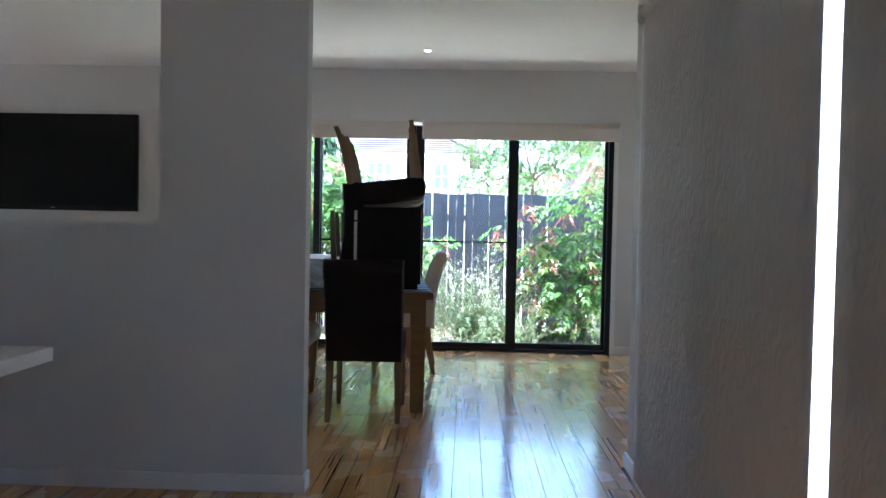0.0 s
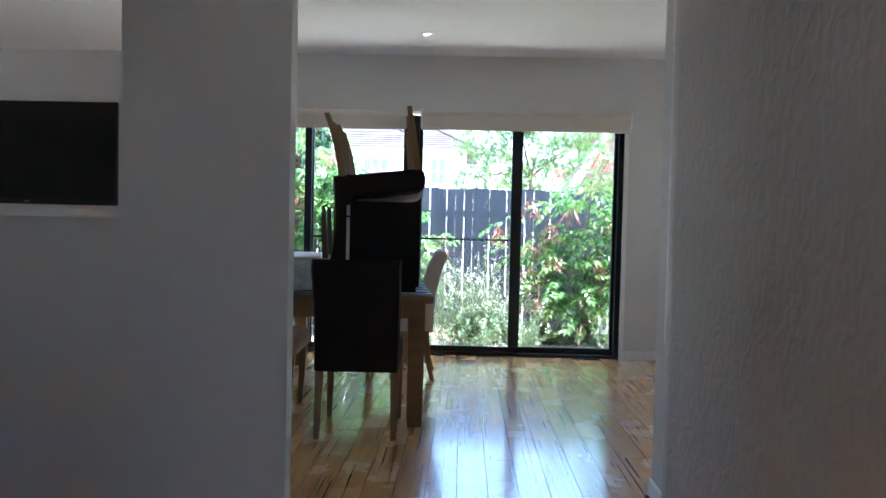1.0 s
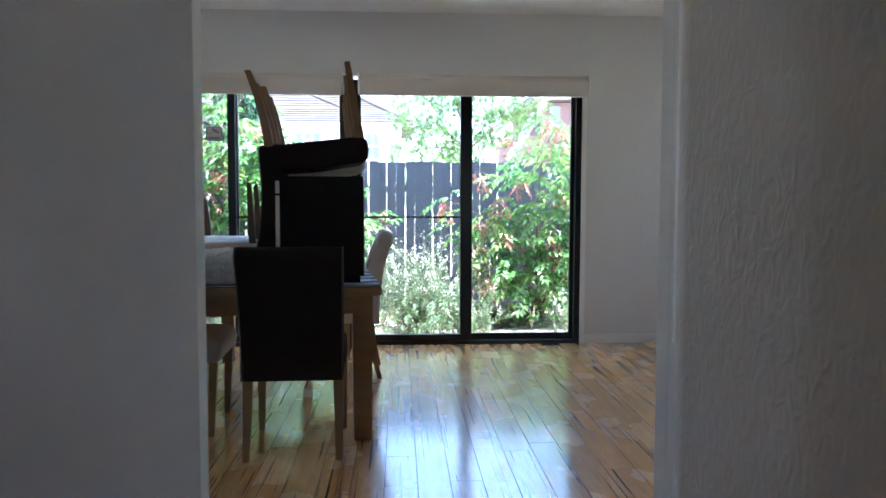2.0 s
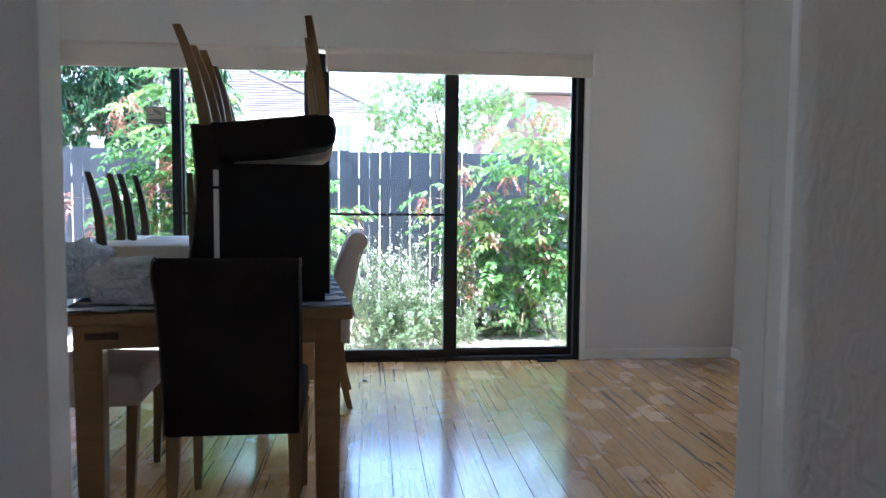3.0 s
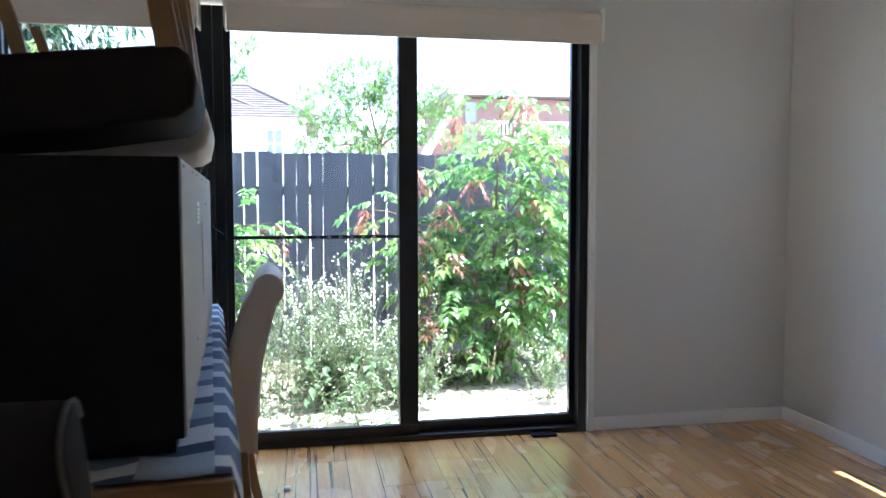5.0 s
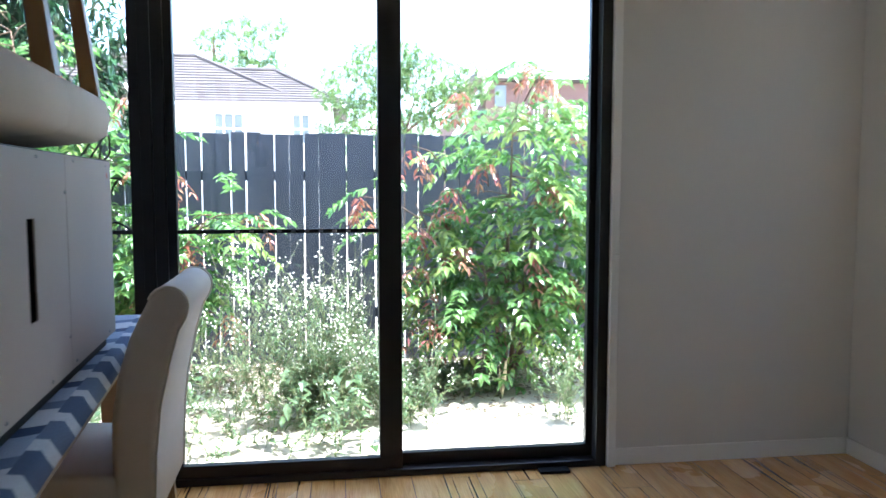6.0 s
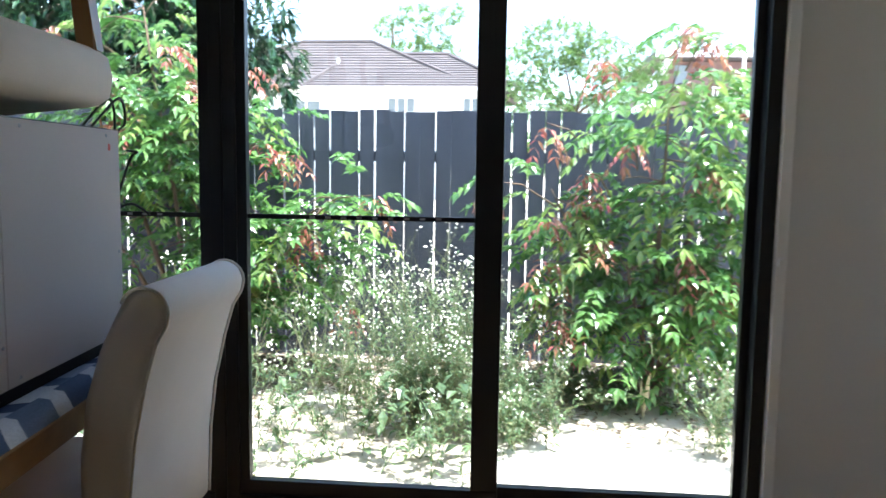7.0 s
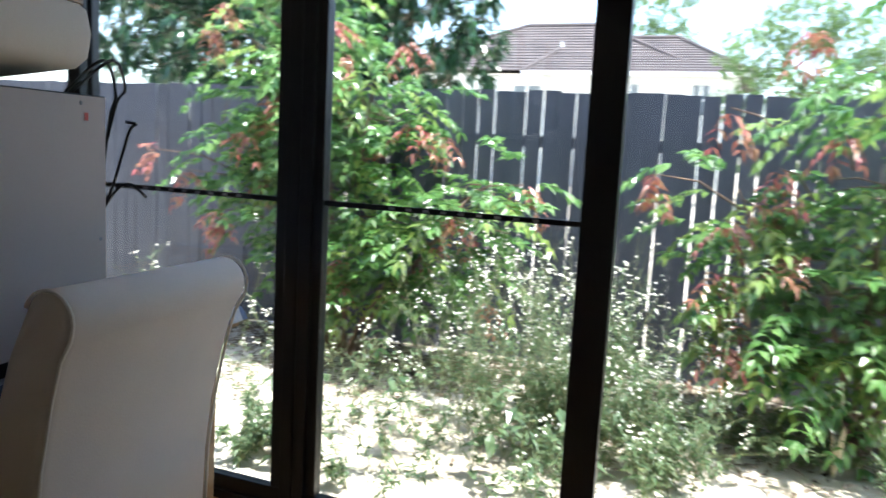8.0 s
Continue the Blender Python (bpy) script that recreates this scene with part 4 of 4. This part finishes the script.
def bush(name, root, stems, label, n_frond, frond_len, leaflet, reds, yellows, mats, clusters=()):
    """stems: (top, spread) pairs; fronds gather round each stem's upper part; clusters of red shoots hang at the given places."""
    e = thing(name, pose(*root), label, "bush", "garden bushes")
    tr = bmesh.new()
    red, green = Leaves(), Leaves()
    for top, spread in stems:
        top = Vector(top)
        mid = top * 0.5 + Vector((random.uniform(-0.06, 0.06), random.uniform(-0.06, 0.06), 0))
        pts = [Vector((0, 0, -0.03)) + Vector((top.x, top.y, 0)) * 0.08, mid * 0.55, mid, top * 0.8 + mid * 0.05, top]
        tube_bm(pts, [0.022, 0.018, 0.014, 0.009, 0.004], 7, tr)
        for q in range(int(n_frond * spread[3])):
            t = random.uniform(spread[2], 1.05)
            base = mid * (1 - t) * 2 + top * (2 * t - 1) if t > 0.5 else mid * (2 * t)
            off = rand_dir(0.7)
            reach = random.uniform(0.15, 1.0) ** 0.7
            p = base + Vector((off.x * spread[0], off.y * spread[0] * 0.8, off.z * spread[1])) * reach
            if p.z < 0.12:
                continue
            outward = Vector((off.x, off.y, 0.0)) + rand_dir() * 0.6 + Vector((0, 0, 0.3))
            u = random.random()
            outer = reach > 0.7
            if u < reds and outer:
                for _ in range(4):
                    fan = outward + rand_dir(0.5) * 0.9 - Vector((0, 0, 0.7))
                    red.frond(p + rand_dir() * 0.02, fan, frond_len * random.uniform(0.45, 0.75), 6, leaflet * 0.85, 0, 0.30)
            elif u < reds + yellows:
                green.frond(p, outward - Vector((0, 0, 0.4)), frond_len * 1.1, 7, leaflet * 1.1, 1, 0.4)
            else:
                green.frond(p, outward, frond_len * random.uniform(0.7, 1.25), 8, leaflet, 0, 0.45)
            if random.random() < 0.25:
                tube_bm([base, (base + p) / 2 + Vector((0, 0, 0.02)), p], [0.005, 0.004, 0.002], 5, tr)
    for cx, cz in clusters:
        c = Vector((cx, random.uniform(-0.38, -0.22), cz))
        inner = Vector((cx * 0.6, 0.0, cz - 0.15))
        tube_bm([inner, (inner + c) / 2 + Vector((0, 0, 0.05)), c], [0.006, 0.005, 0.003], 5, tr)
        for _ in range(4):
            fan = rand_dir(0.3) * 0.8 - Vector((0, 0, random.uniform(0.3, 1.1)))
            red.frond(c + rand_dir() * 0.02, fan, frond_len * random.uniform(0.4, 0.7), 5, leaflet * 0.8, 0, 0.30)
    part("trunk", tr, M_BARK, e, "thin brown stems", True)
    green.build("crown", mats, e)
    if red.f:
        red.build("red_foliage", [M_LEAF_R], e, "drooping red young leaves")
    return e


MB = [M_LEAF_G, M_LEAF_Y]
random.seed(11)
# larger share of pale young leaves stands in for stronger sun on this bush
bush("flowering_bush", (1.40, 7.55, GZ), [((0.05, 0.0, 1.75), (0.50, 0.42, 0.30, 1.0)), ((-0.62, 0.05, 1.25), (0.36, 0.35, 0.35, 0.62)), ((0.55, 0.05, 1.35), (0.42, 0.45, 0.3, 0.8)), ((0.28, -0.1, 2.05), (0.30, 0.28, 0.55, 0.42)), ((-0.2, -0.25, 0.85), (0.42, 0.3, 0.4, 0.6)), ((0.5, -0.2, 0.75), (0.4, 0.3, 0.4, 0.5))], "leafy green bush with red young leaves by the fence", 112, 0.26, 0.088, 0.05, 0.2, MB, ((-1.0, 1.3), (-0.66, 1.1), (-0.45, 1.36), (-0.2, 1.52), (0.2, 1.38), (0.3, 0.7), (-0.37, 1.98), (0.22, 2.1), (-0.65, 0.85), (-0.68, 1.62), (0.1, 2.15), (0.45, 0.7), (-0.6, 0.55)))
# few pale leaves here, so the mix also imitates the shade on this bush
bush("flowering_bush", (-1.55, 7.75, GZ), [((0.15, 0.0, 1.65), (0.58, 0.45, 0.45, 1.0)), ((0.95, -0.2, 1.15), (0.42, 0.30, 0.4, 0.75)), ((-0.62, 0.1, 1.95), (0.50, 0.45, 0.45, 0.9)), ((-0.25, -0.1, 2.35), (0.40, 0.35, 0.5, 0.6)), ((0.5, -0.15, 0.75), (0.45, 0.3, 0.4, 0.45)), ((-0.95, 0.0, 1.45), (0.35, 0.35, 0.55, 0.3))], "wide green bush with red young leaves by the fence", 140, 0.26, 0.084, 0.07, 0.05, MB, ((-0.87, 2.05), (0.5, 1.95), (-0.7, 0.92), (0.57, 1.52), (0.75, 1.43), (1.27, 1.2), (-1.06, 1.15), (0.2, 0.7), (-0.5, 1.4), (-1.3, 1.27), (0.1, 1.9), (-0.75, 2.2), (0.86, 1.0), (1.1, 0.55)))

# weeds with small white flowers
random.seed(23)
wv = Leaves()
stems = bmesh.new()
flower_v, flower_f = [], []


def blob(p, r):
    b = len(flower_v)
    for k in range(5):
        a = 2 * math.pi * k / 5 + p.x * 50
        flower_v.append((p.x + r * math.cos(a), p.y + r * math.sin(a), p.z + r * 0.3 * math.sin(a * 2)))
    flower_v.append((p.x, p.y, p.z + r * 0.9))
    flower_v.append((p.x, p.y, p.z - r * 0.9))
    for k in range(5):
        flower_f.append((b + k, b + (k + 1) % 5, b + 5))
        flower_f.append((b + (k + 1) % 5, b + k, b + 6))


def weed(x, y, h, leafy, flowers):
    """A branching weed: a bowed stem, side twigs with narrow leaves, tiny flowers at the tips."""
    root = Vector((x, y, GZ))
    lean = Vector((random.gauss(0, 0.2), random.gauss(0, 0.2), 0))
    top = root + lean + Vector((0, 0, h))
    mid = root + lean * 0.2 + Vector((random.gauss(0, 0.08), random.gauss(0, 0.08), h * 0.5))

    def on(t):
        return root * (1 - t) ** 2 + mid * 2 * t * (1 - t) + top * t * t

    tube_bm([on(0), on(0.35), on(0.7), on(1)], [0.0024, 0.0018, 0.0013, 0.0007], 4, stems, False)
    for q in range(random.randint(6, 10)):
        t = random.uniform(0.12, 0.95)
        p = on(t)
        d = Vector((random.gauss(0, 1), random.gauss(0, 1), 1.1)).normalized()
        ln = h * random.uniform(0.14, 0.34) * (1.15 - 0.6 * t)
        e = p + d * ln + Vector((0, 0, 0.25 * ln))
        tube_bm([p, (p + e) / 2 + d * 0.01, e], [0.0017, 0.0012, 0.0007], 3, stems, False)
        if t > 0.6 and random.random() < flowers:
            for _ in range(random.randint(2, 5)):
                blob(e + rand_dir() * 0.024, random.uniform(0.004, 0.0075))
        for _ in range(leafy // 2):
            wv.leaf(p + (e - p) * random.random(), rand_dir(0.6), Vector((0, 0, 1)), random.uniform(0.02, 0.05), random.uniform(0.006, 0.014))
    for q in range(int(leafy * 1.5)):
        t = random.uniform(0.05, 0.85)
        wv.leaf(on(t), rand_dir(0.5) + Vector((0, 0, 0.2)), Vector((0, 0, 1)), random.uniform(0.03, 0.075), random.uniform(0.009, 0.022))


# the thick clump
for q in range(95):
    x = random.gauss(0.12, 0.27)
    y = random.uniform(6.6, 7.35)
    if x > 0.75 or x < -0.9:
        continue
    hh = random.uniform(0.35, 0.75) * (1.1 - 0.4 * abs(x - 0.1))
    weed(x, y, hh + 0.1, 13, 0.7)
for q in range(38):
    weed(random.gauss(0.1, 0.26), random.uniform(6.6, 7.2), random.uniform(0.25, 0.5), 22, 0.35)
# thin flowering stalks rising out of it
for q in range(32):
    weed(random.gauss(-0.02, 0.40), random.uniform(6.5, 7.4), random.uniform(0.75, 1.12), 4, 1.0)
# sparse plants on the sand in front
for q in range(18):
    weed(random.uniform(-1.0, 0.4), random.uniform(6.0, 6.45), random.uniform(0.2, 0.5), 16, 0.3)
for q in range(34):
    weed(random.uniform(-2.3, -0.45), random.uniform(6.2, 7.3), random.uniform(0.3, 0.72), 8, 0.9)
for q in range(22):
    weed(random.gauss(-1.05, 0.12), random.uniform(5.95, 6.25), random.uniform(0.12, 0.32), 22, 0.1)
for q in range(13):
    weed(random.gauss(1.58, 0.06), random.gauss(6.63, 0.06), random.uniform(0.2, 0.62), 10, 0.4)
for q in range(50):
    weed(random.gauss(1.0, 0.2), random.gauss(7.38, 0.14), random.uniform(0.08, 0.24), 14, 0.1)
for q in range(26):
    weed(random.gauss(0.62, 0.07), random.gauss(6.7, 0.15), random.uniform(0.2, 0.5), 12, 0.5)
for q in range(9):
    x0, y0 = random.uniform(-1.0, 0.35), random.uniform(6.0, 6.4)
    for k in range(9):
        z = GZ + random.uniform(0.05, 0.42)
        wv.leaf(Vector((x0 + random.gauss(0, 0.05), y0, z)), rand_dir(0.4) + Vector((0, 0, -0.2)), Vector((0, 0, 1)), random.uniform(0.06, 0.10), random.uniform(0.035, 0.06))
b = stems
me = bpy.data.meshes.new("weeds")
b.to_mesh(me)
b.free()
nst = len(me.polygons)
sv = [tuple(v.co) for v in me.vertices]
sf = [tuple(p.vertices) for p in me.polygons]
bpy.data.meshes.remove(me)
o1 = len(sv)
o2 = o1 + len(wv.v)
allv = sv + wv.v + flower_v
allf = sf + [tuple(q + o1 for q in f) for f in wv.f] + [tuple(q + o2 for q in f) for f in flower_f]
mi = [0] * nst + [1] * len(wv.f) + [2] * len(flower_f)
weeds = mesh_from("weeds", allv, allf, [M_STEM, M_WEED, M_FLOWER], None, "", mi)
tagged(weeds, "tall dry weeds with tiny white flowers", "weeds", "", "stuff")

# one pale dry palm spear stuck in the ground
spear = Leaves()
for k in range(4):
    spear.leaf(Vector((0, 0, -0.02)), Vector((random.uniform(-0.25, 0.15), random.uniform(-0.2, 0.2), 1)), Vector((0, 1, 0)), random.uniform(0.16, 0.27), 0.03, 0, -0.05)
sp = spear.build("dry_palm_leaf", [M_DRY])
sp.location = (1.306, 7.17, GZ)
tagged(sp, "pale dry palm leaf standing in the sand", "dry leaf")

# leaf litter along the fence
random.seed(31)
lt = Leaves()
for q in range(7000):
    y = 8.2 - abs(random.gauss(0, 0.6))
    x = random.uniform(-4, 3.2)
    if y < 6.0:
        continue
    z = GZ + 0.03 * noise.noise(Vector((x * 0.9, y * 0.9, 0))) + 0.012
    lt.leaf(Vector((x, y, z)), rand_dir(0.15), Vector((0, 0, 1)), random.uniform(0.03, 0.09), random.uniform(0.015, 0.035), 0, 0.0)
lit = lt.build("leaf_litter", [M_LITTER])
tagged(lit, "dry brown fallen leaves along the fence", "leaf litter", "", "stuff")

# big dark tree and pale trees behind the fence
def leaf_tree(name, root, trunk_h, clumps, n, leaf_len, leaf_w, mat, label, droop=0.5, bunch=9, tr_r=0.16):
    e = thing(name, pose(*root), label, "tree", "garden trees")
    tb = bmesh.new()
    tube_bm([(0, 0, -0.1), (0.05, 0, trunk_h * 0.5), (0, 0.05, trunk_h)], [tr_r, tr_r * 0.8, tr_r * 0.62], 10, tb)
    lv = Leaves()
    for (cx, cy, cz, r, rz) in clumps:
        c = Vector((cx, cy, cz))
        s = Vector((0, 0, trunk_h * 0.9))
        tube_bm([s, (s + c) / 2 + Vector((0, 0, 0.15)), c], [tr_r * 0.42, tr_r * 0.25, tr_r * 0.08], 6, tb)
        cnt = int(n * r * r)
        for q in range(cnt):
            o = rand_dir()
            rr = random.uniform(0.35, 1.0) ** 0.6 * (1 + 0.25 * noise.noise(o * 2.2 + c))
            p = c + Vector((o.x * r, o.y * r, o.z * rz)) * rr
            if q % 6 == 0:
                tube_bm([c + (p - c) * 0.35, p], [tr_r * 0.06, tr_r * 0.02], 4, tb, False)
            for _ in range(bunch):
                d = o * 0.6 + rand_dir() + Vector((0, 0, -droop))
                lv.leaf(p + rand_dir() * leaf_len * 0.25, d, Vector((0, 0, 1)), leaf_len * random.uniform(0.7, 1.2), leaf_w)
    part("trunk", tb, M_BARK, e, "", True)
    lv.build("crown", [mat], e)
    return e


random.seed(41)
leaf_tree("mango_tree", (-6.4, 13.2, GZ), 1.9, [(-0.4, 0, 4.2, 1.9, 1.5), (1.6, -0.5, 3.7, 1.5, 1.3), (2.9, -0.2, 3.2, 1.15, 1.0), (2.4, 0.2, 4.4, 1.2, 1.0), (3.3, 0.0, 2.5, 0.75, 0.7), (-2.2, 0, 3.6, 1.6, 1.4), (0.5, -0.9, 2.7, 1.4, 1.0), (1.9, -0.6, 2.6, 1.1, 0.9), (0.2, 0.6, 5.6, 1.5, 1.2)], 125, 0.24, 0.072, M_MANGO, "large dark green tree behind the fence", 0.7, 9, 0.2)
leaf_tree("shade_tree", (2.6, 29.0, GZ), 3.6, [(-1.9, 0, 4.7, 1.3, 0.9), (-0.6, 0.3, 5.7, 1.4, 0.9), (0.6, 0, 5.1, 1.3, 0.9), (-1.2, -0.4, 3.6, 1.1, 0.8), (1.4, 0, 4.2, 1.1, 0.8), (0.1, 0, 3.3, 1.2, 0.8), (2.4, 0.2, 5.0, 0.9, 0.7), (-2.4, 0.2, 3.2, 0.8, 0.7)], 170, 0.15, 0.065, M_PALE, "pale green spreading tree in the next yard", 0.1, 9, 0.14)
leaf_tree("shade_tree", (5.2, 22.0, GZ), 2.4, [(-0.8, 0, 3.0, 0.8, 0.5), (0.3, 0, 3.3, 0.9, 0.55), (1.3, 0.2, 2.9, 0.8, 0.5), (-0.1, 0, 2.4, 0.9, 0.5)], 60, 0.18, 0.075, M_PALE, "pale green small tree in the next yard", 0.1, 9, 0.09)
leaf_tree("gum_tree", (-6.6, 62.0, GZ), 8.5, [(-1.2, 0, 10.6, 1.5, 0.9), (0.9, 0, 11.5, 1.6, 1.0), (-0.4, 0, 13.2, 1.5, 0.9), (2.1, 0, 10.2, 1.2, 0.8), (-2.6, 0, 12.4, 1.3, 0.8), (2.2, 0, 13.4, 1.2, 0.8)], 40, 0.36, 0.12, M_PALE, "thin tall gum tree far behind the house", 0.3, 8, 0.16)
leaf_tree("garden_shrub", (1.3, 36.0, GZ), 0.8, [(-0.5, 0, 1.9, 1.0, 1.2), (0.7, 0, 2.5, 1.0, 1.3), (1.9, 0, 1.8, 1.0, 1.0)], 42, 0.3, 0.14, M_PALE, "green shrubs beside the neighbouring house", 0.1, 9, 0.08)

pole = tube_bm([(0, 0, -0.1), (0, 0, 12.6)], [0.17, 0.11], 10)
pole = finish("power_pole", pole, M_BARK, smooth=True)
pole.location = (-8.9, 62.0, GZ)
tagged(pole, "dark timber power pole behind the house", "pole")

# ---------------------------------------------------------------- fence
fence = thing("paling_fence", pose(0, 8.25, GZ), "charcoal painted timber paling fence", "fence")
for z in (0.35, 1.41):
    part("rail", box_bm(-9, 9, 0.024, 0.065, z, z + 0.075, 0.003), M_FENCERAIL, fence)
for q in range(8):
    x = -8.4 + q * 2.4
    part("post", box_bm(x, x + 0.09, 0.066, 0.156, -0.05, 1.7, 0.004), M_FENCERAIL, fence)
pm = bpy.data.meshes.new("paling")
b = box_bm(-0.0508, 0.0508, 0, 0.018, 0.0, 1.767, 0.0)
b.to_mesh(pm)
b.free()
pm.materials.append(M_FENCE)
random.seed(5)
x = -8.9
while x < 8.9:
    p = new("paling", pm)
    p.parent = fence
    p.matrix_basis = pose(x, random.uniform(-0.002, 0.005), random.uniform(-0.012, 0.006), 0, random.uniform(-0.35, 0.35), random.uniform(-1.2, 1.2)) @ Matrix.Diagonal((random.uniform(0.97, 1.03), 1, 1, 1))
    x += 0.1016 + random.choice((0.002, 0.003, 0.004, 0.006, 0.009, 0.014))


# ---------------------------------------------------------------- neighbouring houses
def hip_roof(x0, x1, y0, y1, z0, rx0, rx1, ry, z1, courses):
    bm = bmesh.new()
    prev = None
    for c in range(courses + 1):
        t = c / courses
        a = [x0 + (rx0 - x0) * t, x1 + (rx1 - x1) * t, y0 + (ry - y0) * t, y1 + (ry - y1) * t, z0 + (z1 - z0) * t]
        lift = 0.05
        for zz in ((a[4], a[4] + lift) if c < courses else (a[4] + lift,)):
            ringv = [bm.verts.new(p) for p in ((a[0], a[2], zz), (a[1], a[2], zz), (a[1], a[3], zz), (a[0], a[3], zz))]
            if prev:
                for k in range(4):
                    bm.faces.new((prev[k], prev[(k + 1) % 4], ringv[(k + 1) % 4], ringv[k]))
            prev = ringv
    bm.faces.new(prev)
    tube_bm([(rx0, ry, z1 + 0.06), (rx1, ry, z1 + 0.06)], 0.12, 8, bm)
    for ex, rx in ((x0, rx0), (x1, rx1)):
        for ey in (y0, y1):
            tube_bm([(ex, ey, z0 + 0.05), (rx, ry, z1 + 0.06)], 0.1, 6, bm)
    return bm


def house_window(parent, x, z0, z1, wdt, y, lights):
    wf = part("window", box_bm(x, x + wdt, y - 0.05, y + 0.02, z0, z1), M_HWIN, parent, "dark louvre window")
    n = lights
    for k in range(n + 1):
        xx = x + wdt * k / n
        part("window_bar", box_bm(xx - 0.045, xx + 0.045, y - 0.09, y - 0.051, z0 - 0.06, z1 + 0.06), M_TRIM, wf)
    part("window_bar", box_bm(x - 0.04, x + wdt + 0.04, y - 0.085, y - 0.052, (z0 + z1) / 2 - 0.04, (z0 + z1) / 2 + 0.04), M_TRIM, wf)


h = thing("neighbour_house", pose(0, 0, 0), "cream house with a brown tiled hip roof", "house")
part("wall", box_bm(-16.4, -1.2, 38.8, 47, GZ, 4.98), M_HOUSE, h)
part("wall", box_bm(-8.0, 0.05, 38.2, 46, GZ, 4.91), M_HOUSE, h)
part("roof", hip_roof(-16.9, -1.2, 38.0, 48.0, 5.03, -10.5, -6.75, 42.4, 7.72, 16), M_ROOF, h, "brown tiled hip roof")
part("roof", hip_roof(-9.2, 0.73, 37.4, 46.6, 4.93, -7.6, -2.78, 41.6, 6.97, 14), M_ROOF, h, "brown tiled hip roof")
part("gutter", box_bm(-9.2, 0.73, 37.3, 37.42, 4.81, 4.97), M_TRIM, h, "white gutter")
for x, n, wdt in ((-5.3, 3, 1.3), (-1.8, 2, 0.78)):
    house_window(h, x, 3.25, 4.5, wdt, 38.2, n)
house_window(h, -10.0, 3.2, 4.4, 1.4, 38.8, 2)
part("vent_pipe", tube_bm([(-8.1, 40.2, 5.7), (-8.1, 40.2, 6.65)], 0.07, 8), M_TRIM, h)

h = thing("neighbour_house", pose(0, 0, 0), "red brown brick house with a balcony", "house")
part("wall", box_bm(6.6, 15, 35.0, 44, GZ, 5.75), M_REDHOUSE, h)
part("roof", box_bm(6.1, 15.5, 34.2, 44.6, 5.8, 6.1, 0.03), M_ROOF, h, "flat dark roof edge")
edge = part("stair_roof", box_bm(-0.12, 0.12, 0, 1.4, 0, 3.6, 0.02), M_TRIM, h, "sloping pale roof edge")
edge.matrix_basis = pose(5.15, 34.4, 3.1, 0, 30, 0)
part("side_wing", box_bm(5.5, 6.59, 35.2, 42, GZ, 4.2), M_REDHOUSE, h)
bal = part("balcony", box_bm(7.6, 12.5, 33.2, 34.99, 3.65, 3.85), M_TRIM, h, "white balcony")
part("handrail", box_bm(7.6, 12.5, 33.2, 33.28, 4.5, 4.58), M_TRIM, bal)
for q in range(30):
    part("baluster", box_bm(7.62 + q * 0.165, 7.67 + q * 0.165, 33.22, 33.26, 3.851, 4.499), M_TRIM, bal)
part("window", box_bm(7.0, 7.5, 34.95, 34.99, 4.7, 5.6), M_HWIN, h, "dark narrow window")
part("post", box_bm(9.2, 9.32, 33.25, 33.37, 3.851, 5.79), M_TRIM, h, "white veranda post")
part("fascia", box_bm(6.1, 15.5, 34.12, 34.199, 5.82, 6.08), M_TRIM, h, "pale fascia board")

# patio beside the first room, seen through the slit of the blinds;
# its pale slab is added to bounce sun onto the return wall
b = box_bm(0.98, 6.0, -7.0, 1.94, GZ - 0.05, GZ + 0.05, 0.004)
struct("bounce_slab", b, M_PATIO, "added pale slab bouncing sun onto the return wall", "patio")
pr = thing("patio_railing", pose(0, 0, 0), "low patio railing outside the glass door", "railing")
part("top_rail", box_bm(1.9, 1.96, -3, 1.6, 0.86, 0.92, 0.004), M_METAL, pr)
for q in range(5):
    part("post", box_bm(1.91, 1.95, -2.9 + q * 1.1, -2.86 + q * 1.1, GZ, 0.859), M_METAL, pr)


# ---------------------------------------------------------------- floor planks
PW, PL, PT = 0.137, 1.85, 0.014


def plank_mesh(length):
    me2 = bpy.data.meshes.new("plank")
    bq = box_bm(-PW / 2 + 0.0005, PW / 2 - 0.0005, 0.0003, length - 0.0004, -PT, 0.0)
    top = [e for e in bq.edges if all(v.co.z > -0.001 for v in e.verts)]
    bmesh.ops.bevel(bq, geom=top, offset=0.001, segments=1, affect="EDGES")
    bq.normal_update()
    for f in bq.faces:
        f.material_index = 0 if f.normal.z > 0.99 else 1
    bq.to_mesh(me2)
    bq.free()
    me2.materials.append(M_FLOOR)
    me2.materials.append(M_SUB)
    return me2


full = plank_mesh(PL)
random.seed(3)
rest = bmesh.new()
x = LEFT_X + PW / 2
while x < RIGHT_X:
    ymin = BACK_Y if x < SIDE_X else SIDE_END
    y = ymin - random.uniform(0, PL)
    while y < DOOR_Y - 0.02:
        y0, y1 = max(y, ymin), min(y + PL, DOOR_Y + 0.0)
        if y1 - y0 > 0.008:
            if x > -2.3 and y1 > -1.5:
                if abs(y1 - y0 - PL) < 1e-6:
                    me2 = full
                else:
                    me2 = plank_mesh(y1 - y0)
                p = new("plank", me2)
                p.parent = floor
                p.location = (x, y0, 0)
            else:
                box_bm(x - PW / 2 + 0.0004, x + PW / 2 - 0.0004, y0 + 0.0004, y1 - 0.0004, -PT, 0.0, bm=rest)
        y += PL
    x += PW
tagged(part("planks", rest, M_FLOOR, floor), "", "", "", "stuff")
